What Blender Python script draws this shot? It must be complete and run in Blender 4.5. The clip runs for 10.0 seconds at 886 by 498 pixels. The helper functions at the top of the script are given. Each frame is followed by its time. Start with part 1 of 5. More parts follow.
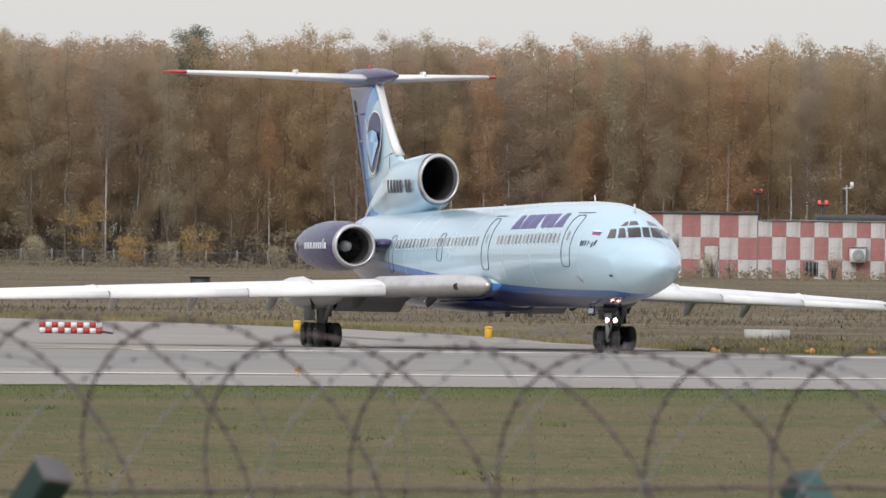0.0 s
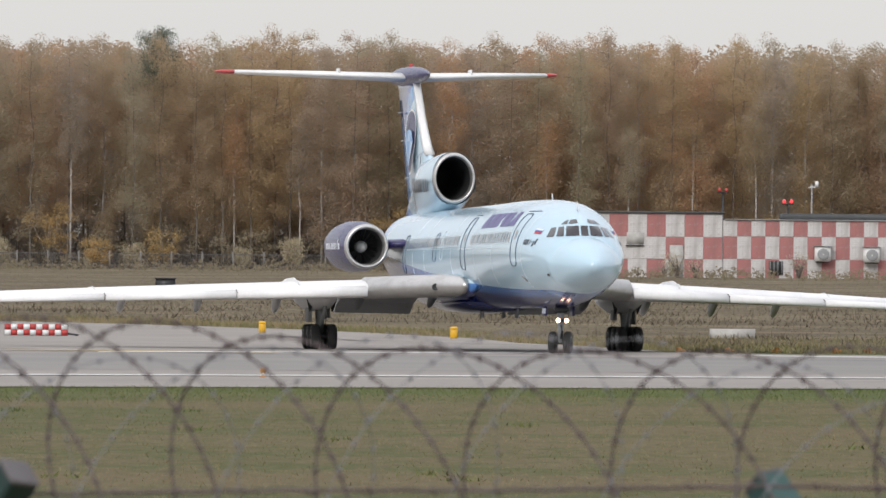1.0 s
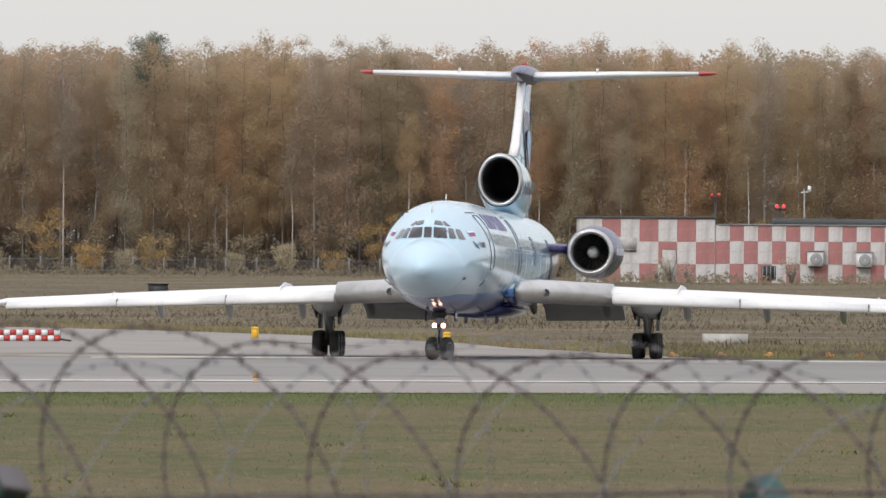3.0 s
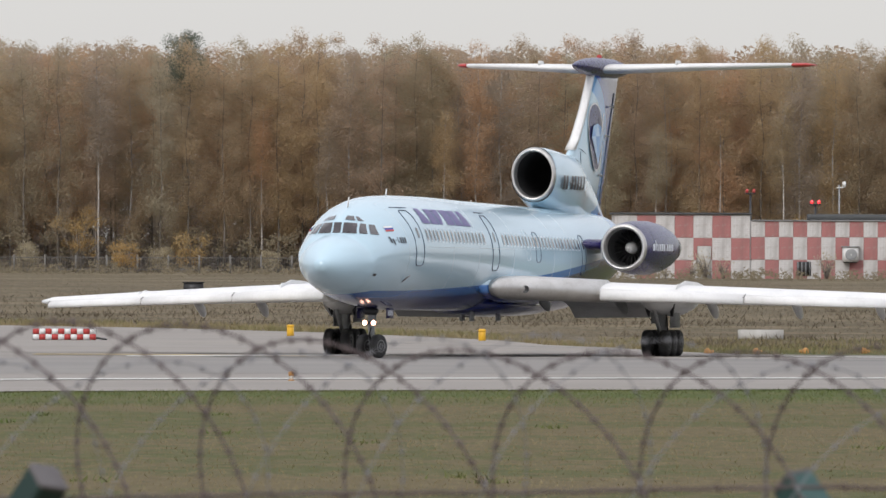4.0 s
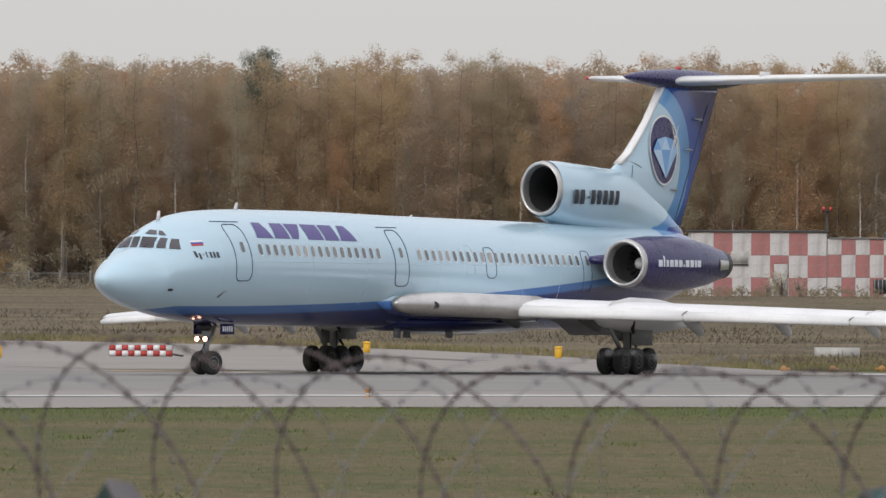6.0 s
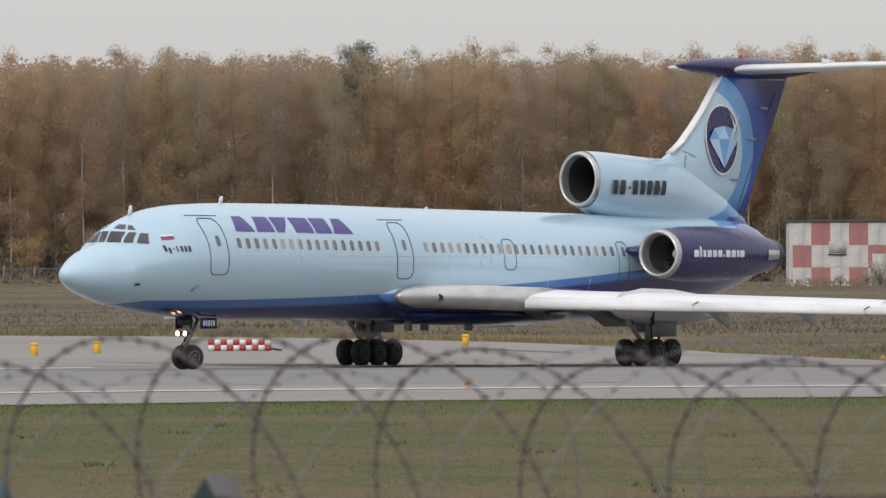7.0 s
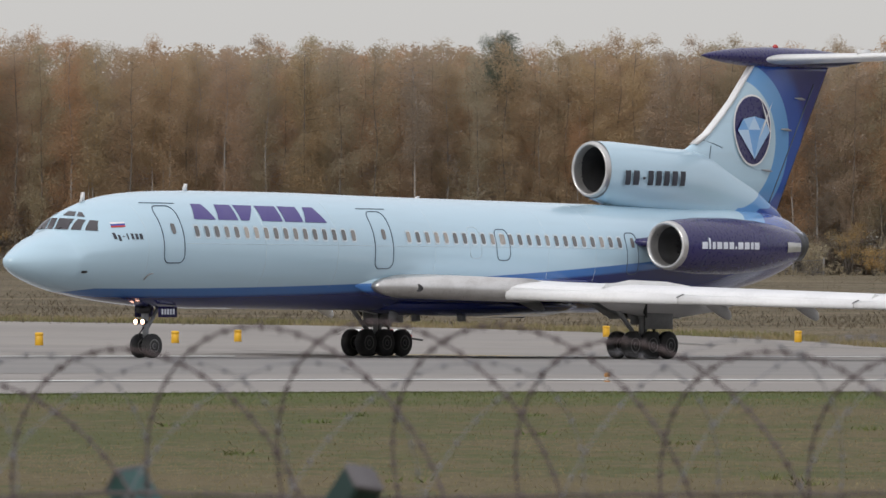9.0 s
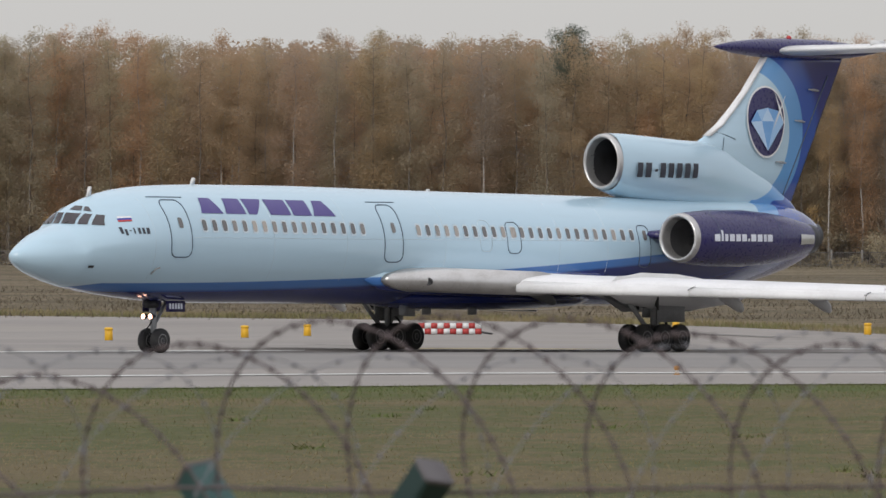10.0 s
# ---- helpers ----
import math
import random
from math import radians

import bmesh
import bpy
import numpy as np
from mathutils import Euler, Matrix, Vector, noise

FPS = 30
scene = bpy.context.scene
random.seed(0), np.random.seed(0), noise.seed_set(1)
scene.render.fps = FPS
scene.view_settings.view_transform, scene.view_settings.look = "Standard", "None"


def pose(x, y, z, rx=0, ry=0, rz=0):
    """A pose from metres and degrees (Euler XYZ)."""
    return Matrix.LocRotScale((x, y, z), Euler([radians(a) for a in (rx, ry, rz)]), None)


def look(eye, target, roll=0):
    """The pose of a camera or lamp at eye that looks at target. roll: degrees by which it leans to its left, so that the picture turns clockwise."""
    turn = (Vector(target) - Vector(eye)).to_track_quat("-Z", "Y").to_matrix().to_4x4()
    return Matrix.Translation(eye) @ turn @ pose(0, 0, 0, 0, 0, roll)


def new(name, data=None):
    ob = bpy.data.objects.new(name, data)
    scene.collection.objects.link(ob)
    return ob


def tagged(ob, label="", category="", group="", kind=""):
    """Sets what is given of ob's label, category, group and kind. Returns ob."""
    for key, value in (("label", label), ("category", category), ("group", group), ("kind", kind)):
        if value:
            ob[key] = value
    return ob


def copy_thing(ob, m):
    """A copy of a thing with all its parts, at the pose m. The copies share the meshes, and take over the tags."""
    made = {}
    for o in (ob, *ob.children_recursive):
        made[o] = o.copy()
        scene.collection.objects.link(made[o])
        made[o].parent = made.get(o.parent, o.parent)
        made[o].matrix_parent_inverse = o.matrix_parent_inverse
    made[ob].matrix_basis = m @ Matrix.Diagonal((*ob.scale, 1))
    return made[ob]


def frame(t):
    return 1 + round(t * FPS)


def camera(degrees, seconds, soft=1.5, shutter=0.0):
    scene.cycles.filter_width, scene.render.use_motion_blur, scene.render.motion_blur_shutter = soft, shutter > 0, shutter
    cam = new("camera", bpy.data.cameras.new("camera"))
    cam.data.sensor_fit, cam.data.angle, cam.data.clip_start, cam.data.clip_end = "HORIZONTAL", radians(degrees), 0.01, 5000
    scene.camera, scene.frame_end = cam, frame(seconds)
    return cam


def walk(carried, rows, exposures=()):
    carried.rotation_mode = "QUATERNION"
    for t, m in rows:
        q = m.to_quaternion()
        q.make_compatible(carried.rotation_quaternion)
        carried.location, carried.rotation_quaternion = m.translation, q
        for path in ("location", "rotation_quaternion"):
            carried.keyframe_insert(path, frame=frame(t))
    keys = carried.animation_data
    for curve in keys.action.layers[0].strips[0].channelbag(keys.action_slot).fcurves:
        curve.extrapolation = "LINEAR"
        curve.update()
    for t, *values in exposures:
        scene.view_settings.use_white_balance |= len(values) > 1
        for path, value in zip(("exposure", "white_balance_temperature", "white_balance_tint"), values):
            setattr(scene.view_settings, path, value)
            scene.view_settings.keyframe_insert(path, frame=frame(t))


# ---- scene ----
# The camera stands behind the fence and only pans, tilts and leans: seconds, pan to the right, tilt up, lean.
EYE = (0.0, 0.0, 3.7)
PANS = [
    (0, 0.835, -0.022, 0.724),
    (0.5, 0.935, 0.012, 0.624),
    (1, 1.037, -0.017, 0.509),
    (1.5, 1.041, -0.028, 0.535),
    (2, 1.094, 0.007, 0.486),
    (2.5, 1.109, 0.019, 0.483),
    (4, 0.876, -0.004, 0.208),
    (4.5, 0.800, 0.073, 0.057),
    (5, 0.753, 0.110, 0.175),
    (5.5, 0.585, 0.103, 0.368),
    (7, -0.135, 0.049, -0.133),
    (7.5, -0.506, 0.015, -0.092),
    (8, -0.679, 0.010, 0.107),
    (8.5, -0.842, 0.029, 0.217),
    (9, -0.955, -0.006, 0.323),
    (9.5, -1.146, -0.053, 0.213),
    (10, -1.356, -0.044, 0.115),
]
cam = camera(5.13, 10.0, soft=1.5)
cam.data.dof.use_dof, cam.data.dof.focus_distance, cam.data.dof.aperture_fstop = True, 335.0, 21.0
walk(cam, [(t, pose(*EYE, 90 + tilt, 0, -pan) @ pose(0, 0, 0, 0, 0, lean)) for t, pan, tilt, lean in PANS],
     exposures=[(0, -0.24), (2.5, -0.18), (5, -0.38), (7, -0.46), (10, -0.54)])


# ---- light: an overcast autumn day ----
def build_light():
    world = bpy.data.worlds.new("overcast")
    scene.world = world
    world.use_nodes = True
    nt = world.node_tree
    nt.nodes.clear()
    sky = nt.nodes.new("ShaderNodeTexSky")
    sky.sky_type, sky.sun_disc = "NISHITA", False
    sky.sun_elevation, sky.sun_rotation = radians(31), radians(204)
    dim = nt.nodes.new("ShaderNodeVectorMath")
    dim.operation = "SCALE"
    dim.inputs["Scale"].default_value = 0.03
    tc = nt.nodes.new("ShaderNodeTexCoord")
    sep = nt.nodes.new("ShaderNodeSeparateXYZ")
    ramp = nt.nodes.new("ShaderNodeValToRGB")
    ramp.color_ramp.elements[0].position, ramp.color_ramp.elements[0].color = 0.0, (0.662, 0.648, 0.672, 1)
    ramp.color_ramp.elements[1].position, ramp.color_ramp.elements[1].color = 0.75, (1.32, 1.31, 1.35, 1)
    add = nt.nodes.new("ShaderNodeVectorMath")
    back = nt.nodes.new("ShaderNodeBackground")
    out = nt.nodes.new("ShaderNodeOutputWorld")
    nt.links.new(tc.outputs["Generated"], sep.inputs[0])
    nt.links.new(sep.outputs["Z"], ramp.inputs[0])
    nt.links.new(sky.outputs[0], dim.inputs[0])
    nt.links.new(dim.outputs[0], add.inputs[0])
    nt.links.new(ramp.outputs[0], add.inputs[1])
    nt.links.new(add.outputs[0], back.inputs[0])
    nt.links.new(back.outputs[0], out.inputs[0])
    sun = bpy.data.lights.new("sun", "SUN")
    sun.energy, sun.angle, sun.color = 1.5, radians(20), (1.0, 0.96, 0.9)
    ob = new("sun", sun)
    ob.matrix_world = look((-90, -140, 130), (0, 60, 0))


build_light()


# ---- materials ----
class Nodes:
    """A small hand for node materials."""

    def __init__(self, name):
        self.mat = bpy.data.materials.new(name)
        self.mat.use_nodes = True
        self.nt = self.mat.node_tree
        self.bsdf = self.nt.nodes["Principled BSDF"]

    def node(self, kind):
        return self.nt.nodes.new(kind)

    def link(self, a, b):
        self.nt.links.new(a, b)

    def value(self, sock, v):
        if isinstance(v, (int, float, tuple)):
            sock.default_value = v
        else:
            self.link(v, sock)

    def math(self, op, a, b=0.0, c=0.0):
        n = self.node("ShaderNodeMath")
        n.operation = op
        for sock, v in zip(n.inputs, (a, b, c)):
            self.value(sock, v)
        return n.outputs[0]

    def mix(self, fac, a, b):
        n = self.node("ShaderNodeMix")
        n.data_type = "RGBA"
        self.value(n.inputs[0], fac)
        self.value(n.inputs[6], (*a, 1) if isinstance(a, tuple) else a)
        self.value(n.inputs[7], (*b, 1) if isinstance(b, tuple) else b)
        return n.outputs[2]

    def coords(self, kind="Object"):
        return self.node("ShaderNodeTexCoord").outputs[kind]

    def noise(self, scale, detail=4.0, vector=None, stretch=None):
        n = self.node("ShaderNodeTexNoise")
        n.inputs["Scale"].default_value, n.inputs["Detail"].default_value = scale, detail
        v = vector or self.coords()
        if stretch:
            m = self.node("ShaderNodeMapping")
            m.inputs["Scale"].default_value = stretch
            self.link(v, m.inputs[0])
            v = m.outputs[0]
        self.link(v, n.inputs["Vector"])
        return n.outputs["Fac"]

    def step(self, v, lo, hi):
        n = self.node("ShaderNodeMapRange")
        n.interpolation_type = "SMOOTHSTEP"
        self.value(n.inputs[0], v)
        n.inputs[1].default_value, n.inputs[2].default_value = lo, hi
        return n.outputs[0]

    def bump(self, height, strength=0.3, distance=0.02):
        n = self.node("ShaderNodeBump")
        n.inputs["Strength"].default_value, n.inputs["Distance"].default_value = strength, distance
        self.link(height, n.inputs["Height"])
        self.link(n.outputs[0], self.bsdf.inputs["Normal"])

    def done(self, color, rough=0.5, metal=0.0, coat=0.0, spec=0.5):
        self.bsdf.inputs["Specular IOR Level"].default_value = spec
        self.value(self.bsdf.inputs["Base Color"], (*color, 1) if isinstance(color, tuple) else color)
        self.value(self.bsdf.inputs["Roughness"], rough)
        self.bsdf.inputs["Metallic"].default_value = metal
        self.bsdf.inputs["Coat Weight"].default_value = coat
        self.bsdf.inputs["Coat Roughness"].default_value = 0.12
        return self.mat


def worn(name, color, dirt, rough=0.5, metal=0.0, coarse=1.5, fine=14.0, amount=0.5, coat=0.0, bump=0.0, stretch=None):
    """A plain surface with dirt at two scales."""
    n = Nodes(name)
    a, b = n.noise(coarse, 5, stretch=stretch), n.noise(fine, 3)
    f = n.math("MULTIPLY", n.step(n.math("ADD", n.math("MULTIPLY", a, 0.7), n.math("MULTIPLY", b, 0.3)), 0.38, 0.68), amount)
    if bump:
        n.bump(b, bump)
    return n.done(n.mix(f, color, dirt), n.math("ADD", n.math("MULTIPLY", b, 0.15), rough - 0.07), metal, coat)


def glow(name, color, strength):
    n = Nodes(name)
    n.bsdf.inputs["Emission Color"].default_value = (*color, 1)
    n.bsdf.inputs["Emission Strength"].default_value = strength
    return n.done(color, 0.2)


def livery():
    """Pale blue paint over a blue belly that sweeps up to a dark blue tail."""
    n = Nodes("livery_paint")
    sep = n.node("ShaderNodeSeparateXYZ")
    n.link(n.coords(), sep.inputs[0])
    x, z = n.math("ADD", sep.outputs["Y"], 5.6), sep.outputs["Z"]
    rise = n.math("POWER", n.math("MAXIMUM", n.math("SUBTRACT", x, 2.0), 0.0), 2.0)
    dip = n.math("MULTIPLY", n.math("MAXIMUM", n.math("SUBTRACT", 2.0, x), 0.0), 0.13)
    top = n.math("SUBTRACT", n.math("MULTIPLY_ADD", rise, 0.00133, 2.25), dip)
    under = n.math("SUBTRACT", top, z)
    blue1 = n.step(under, -0.015, 0.015)
    blue2 = n.step(n.math("SUBTRACT", under, 0.27), -0.06, 0.06)
    ex = n.math("DIVIDE", n.math("SUBTRACT", x, 36.3), 3.05)
    ez = n.math("DIVIDE", n.math("SUBTRACT", z, 7.5), 2.4)
    e = n.math("SQRT", n.math("ADD", n.math("POWER", ex, 2.0), n.math("POWER", ez, 2.0)))
    side = n.math("SUBTRACT", x, n.math("SUBTRACT", 36.95, n.math("MULTIPLY", n.math("MAXIMUM", n.math("SUBTRACT", 5.2, z), 0.0), 1.35)))
    low = n.step(z, 5.19, 5.21)
    flat = n.math("MULTIPLY_ADD", side, 0.2, 1.02)
    e = n.math("ADD", n.math("MULTIPLY", e, low), n.math("MULTIPLY", flat, n.math("SUBTRACT", 1.0, low)))
    behind = n.step(side, -0.02, 0.02)
    band1 = n.math("MULTIPLY", n.step(e, 0.99, 1.01), behind)
    band2 = n.math("MULTIPLY", n.step(e, 1.27, 1.29), behind)
    band3 = n.math("MULTIPLY", n.step(e, 1.5, 1.7), behind)
    grime = n.math("MULTIPLY", n.step(n.noise(1.3, 5, stretch=(1, 0.18, 2.5)), 0.45, 0.75), 0.22)
    color = n.mix(grime, (0.47, 0.64, 0.75), (0.40, 0.53, 0.61))
    color = n.mix(blue1, color, (0.05, 0.175, 0.47))
    color = n.mix(band1, color, (0.13, 0.33, 0.63))
    color = n.mix(band2, color, (0.03, 0.085, 0.36))
    color = n.mix(band3, color, (0.028, 0.034, 0.18))
    color = n.mix(blue2, color, (0.014, 0.026, 0.15))
    fine = n.noise(0.9, 3, stretch=(1, 0.4, 1.6))
    n.bump(fine, 0.14, 0.03)
    return n.done(color, n.math("MULTIPLY_ADD", n.noise(9.0), 0.1, 0.12), 0.0, 0.4)


PAINT = livery()
WING = worn("wing_paint", (0.82, 0.82, 0.83), (0.58, 0.58, 0.58), 0.36, 0, 0.9, 9, 0.35, stretch=(1, 0.3, 1))
WHITE = worn("white_paint", (0.8, 0.8, 0.8), (0.55, 0.54, 0.53), 0.4, 0, 1.2, 10, 0.35)
BARE = worn("bare_aluminium", (0.62, 0.61, 0.6), (0.36, 0.34, 0.32), 0.3, 0.75, 1.6, 12, 0.5)
GREY = worn("grey_paint", (0.3, 0.31, 0.32), (0.16, 0.16, 0.16), 0.5, 0, 1.5, 10, 0.5)
FLAP = worn("flap_paint", (0.5, 0.5, 0.5), (0.32, 0.32, 0.32), 0.45, 0, 1.2, 9, 0.5)
DARK = worn("dark_metal", (0.06, 0.06, 0.065), (0.025, 0.023, 0.02), 0.5, 0.4, 2, 15, 0.6)
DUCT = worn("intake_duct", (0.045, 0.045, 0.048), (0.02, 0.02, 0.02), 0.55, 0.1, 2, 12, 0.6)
PURPLE = worn("purple_paint", (0.017, 0.013, 0.095), (0.035, 0.03, 0.095), 0.28, 0, 1.0, 9, 0.5, 0.15, stretch=(1, 0.3, 2))
SCRIPT = worn("purple_lettering", (0.075, 0.055, 0.24), (0.11, 0.09, 0.26), 0.35, 0, 2, 9, 0.4)
INK = worn("black_lettering", (0.03, 0.035, 0.05), (0.06, 0.06, 0.08), 0.4)
PALE = worn("pale_lettering", (0.75, 0.78, 0.85), (0.6, 0.62, 0.7), 0.4)
GLASS = worn("cockpit_glass", (0.035, 0.03, 0.035), (0.06, 0.05, 0.06), 0.12, 0, 1, 6, 0.5, 0.5)


def cabin_glass():
    """Dark panes, some with a pale blind drawn down behind them."""
    n = Nodes("cabin_glass")
    info = n.node("ShaderNodeObjectInfo")
    blind = n.step(info.outputs["Random"], 0.35, 0.95)
    return n.done(n.mix(blind, (0.13, 0.125, 0.125), (0.42, 0.38, 0.34)), 0.15, 0.0, 0.4)


PORT = cabin_glass()
FRAME = worn("window_rim", (0.62, 0.72, 0.78), (0.5, 0.6, 0.66), 0.3, 0.1)
LINE = worn("door_seal", (0.06, 0.09, 0.14), (0.1, 0.14, 0.18), 0.5)
RUBBER = worn("tyre_rubber", (0.022, 0.022, 0.024), (0.06, 0.058, 0.055), 0.75, 0, 3, 20, 0.6, bump=0.2)
RED = worn("red_paint", (0.5, 0.05, 0.045), (0.3, 0.05, 0.045), 0.45)
ORANGE = worn("orange_paint", (0.5, 0.24, 0.06), (0.36, 0.2, 0.08), 0.5)
YELLOW = worn("yellow_paint", (0.75, 0.42, 0.02), (0.5, 0.3, 0.04), 0.45, 0, 3, 18, 0.5)
HUB = worn("wheel_hub", (0.2, 0.2, 0.2), (0.07, 0.065, 0.06), 0.5, 0.3, 4, 20, 0.6)
LAMP = glow("landing_light", (1.0, 0.52, 0.36), 10.0)
BEACON = glow("red_beacon", (0.9, 0.05, 0.06), 1.2)


# ---- building helpers ----
def thing(name, label, category, m=None, group="", kind=""):
    ob = new(name)
    ob.empty_display_size = 0.2
    if m:
        ob.matrix_world = m
    return tagged(ob, label, category, group, kind)


def mesh_of(name, bm, material, smooth=True):
    me = bpy.data.meshes.new(name)
    bm.normal_update()
    bm.to_mesh(me)
    bm.free()
    for f in me.polygons:
        f.use_smooth = smooth
    for mt in material if isinstance(material, (list, tuple)) else [material]:
        me.materials.append(mt)
    return me


def part(name, bm, material, parent=None, label="", smooth=True, m=None):
    ob = new(name, mesh_of(name, bm, material, smooth))
    if parent:
        ob.parent = parent
    if m:
        ob.matrix_basis = m
    return tagged(ob, label)


def solo(name, bm, material, label, category, m=None, group="", kind="", smooth=True):
    """A thing of one mesh."""
    return tagged(part(name, bm, material, None, "", smooth, m), label, category, group, kind)


def loft(rings, caps=True, closed=True, bm=None):
    bm = bm or bmesh.new()
    rows = [[bm.verts.new(v) for v in ring] for ring in rings]
    k = len(rows[0])
    for a, b in zip(rows, rows[1:]):
        for i in range(k if closed else k - 1):
            j = (i + 1) % k
            bm.faces.new((a[i], a[j], b[j], b[i]))
    if caps and closed:
        bm.faces.new(rows[0][::-1])
        bm.faces.new(rows[-1])
    return bm


def box(bm, lo, hi, bevel=0.0):
    made = bmesh.ops.create_cube(bm, size=1)["verts"]
    for v in made:
        v.co = Vector([l + (h - l) * (c + 0.5) for l, h, c in zip(lo, hi, v.co)])
    if bevel:
        edges = list({e for v in made for e in v.link_edges})
        bmesh.ops.bevel(bm, geom=edges, offset=bevel, segments=2, affect="EDGES")
    return bm


def boxed(lo, hi, bevel=0.0):
    return box(bmesh.new(), lo, hi, bevel)


def tube(points, radius, sides=8, bm=None):
    """A round bar along points; radius: one number or one for each point."""
    pts = [Vector(q) for q in points]
    radii = radius if isinstance(radius, (list, tuple)) else [radius] * len(pts)
    rings = []
    for i, (q, r) in enumerate(zip(pts, radii)):
        way = (pts[min(i + 1, len(pts) - 1)] - pts[max(i - 1, 0)]).normalized()
        u = way.orthogonal().normalized() if abs(way.z) < 0.99 else Vector((1, 0, 0))
        u = (Vector((0, 0, 1)).cross(way)).normalized() if abs(way.z) < 0.99 else u
        w = way.cross(u)
        rings.append([q + r * (math.cos(a) * u + math.sin(a) * w) for a in (2 * math.pi * k / sides for k in range(sides))])
    return loft(rings, bm=bm)


def lathe(profile, axis="y", sides=32, caps=False, at=(0, 0, 0), squash=(1, 1)):
    """Profile of (along, radius) turned about an axis."""
    rings = []
    for s, r in profile:
        ring = []
        for k in range(sides):
            a = 2 * math.pi * k / sides
            u, w = r * math.cos(a) * squash[0], r * math.sin(a) * squash[1]
            v = {"y": (u, s, w), "x": (s, u, w), "z": (u, w, s)}[axis]
            ring.append(Vector(at) + Vector(v))
        rings.append(ring)
    return loft(rings, caps)


def lerp_table(table, x):
    """The rows of a table, read smoothly between its first column's values."""
    for a, b in zip(table, table[1:]):
        if x <= b[0]:
            f = max(0.0, (x - a[0]) / (b[0] - a[0]))
            return [p + (q - p) * f for p, q in zip(a[1:], b[1:])]
    return list(table[-1][1:])


# ---- ground ----
PROFILE = ((-300, 0.65), (200, 0.65), (430, -0.5), (700, 0.4), (950, 1.2), (4500, 1.2))


def ground_z(y):
    return lerp_table(PROFILE, y)[0]


def grass_material():
    n = Nodes("autumn_grass")
    sep = n.node("ShaderNodeSeparateXYZ")
    n.link(n.coords(), sep.inputs[0])
    y = sep.outputs["Y"]
    wide = n.noise(0.05, 5)
    mid = n.noise(0.35, 5, stretch=(0.6, 1, 1))
    tuft = n.noise(2.2, 5, stretch=(1, 0.35, 1))
    swathe = n.noise(0.35, 4, stretch=(0.06, 0.35, 1))
    fine = n.noise(14.0, 4)
    green = n.mix(fine, (0.066, 0.079, 0.029), (0.093, 0.102, 0.043))
    straw = n.mix(fine, (0.115, 0.091, 0.049), (0.15, 0.119, 0.069))
    rust = n.mix(fine, (0.09, 0.074, 0.048), (0.13, 0.107, 0.07))
    edge = n.step(n.math("ADD", y, n.math("MULTIPLY", mid, 20.0)), 198.0, 214.0)
    far = n.step(y, 380.0, 440.0)
    mixed = n.math("ADD", n.math("ADD", n.math("MULTIPLY", wide, 0.25), n.math("MULTIPLY", tuft, 0.35)), n.math("MULTIPLY", swathe, 0.4))
    dry = n.step(mixed, 0.43, 0.55)
    clump = n.noise(5.0, 4, stretch=(1, 0.35, 1))
    near = n.mix(n.math("MULTIPLY_ADD", dry, 0.85, 0.1), green, straw)
    near = n.mix(n.math("MULTIPLY", edge, n.math("MULTIPLY_ADD", dry, -0.35, 0.95)), near, n.mix(fine, (0.06, 0.088, 0.027), (0.088, 0.112, 0.04)))
    beyond = n.mix(n.step(mixed, 0.46, 0.56), rust, (0.22, 0.178, 0.122))
    beyond = n.mix(n.math("MULTIPLY", n.step(swathe, 0.5, 0.62), 0.5), beyond, (0.062, 0.058, 0.034))
    n.bump(fine, 0.25, 0.03)
    near = n.mix(n.math("MULTIPLY", n.step(clump, 0.56, 0.72), 0.55), near, (0.055, 0.052, 0.026))
    near = n.mix(n.math("MULTIPLY", n.step(clump, 0.46, 0.3), 0.4), near, (0.2, 0.17, 0.105))
    return n.done(n.mix(far, near, beyond), 0.95, spec=0.1)


def pavement_material():
    n = Nodes("taxiway_concrete")
    wide = n.noise(0.05, 4, stretch=(0.35, 1, 1))
    streak = n.noise(0.5, 5, stretch=(0.06, 1, 1))
    fine = n.noise(12.0, 4)
    color = n.mix(n.step(wide, 0.35, 0.65), (0.235, 0.216, 0.199), (0.275, 0.253, 0.233))
    color = n.mix(n.math("MULTIPLY", n.step(streak, 0.42, 0.7), 0.35), color, (0.26, 0.24, 0.23))
    color = n.mix(n.math("MULTIPLY", fine, 0.3), color, (0.42, 0.39, 0.365))
    scuff = n.noise(1.1, 5, stretch=(0.35, 0.15, 1))
    color = n.mix(n.math("MULTIPLY", n.step(scuff, 0.5, 0.72), 0.3), color, (0.19, 0.178, 0.168))
    color = n.mix(n.math("MULTIPLY", n.step(n.noise(0.4, 5, stretch=(0.1, 0.1, 1)), 0.52, 0.7), 0.3), color, (0.34, 0.305, 0.26))
    n.bump(fine, 0.3, 0.01)
    return n.done(color, 0.9, spec=0.25)


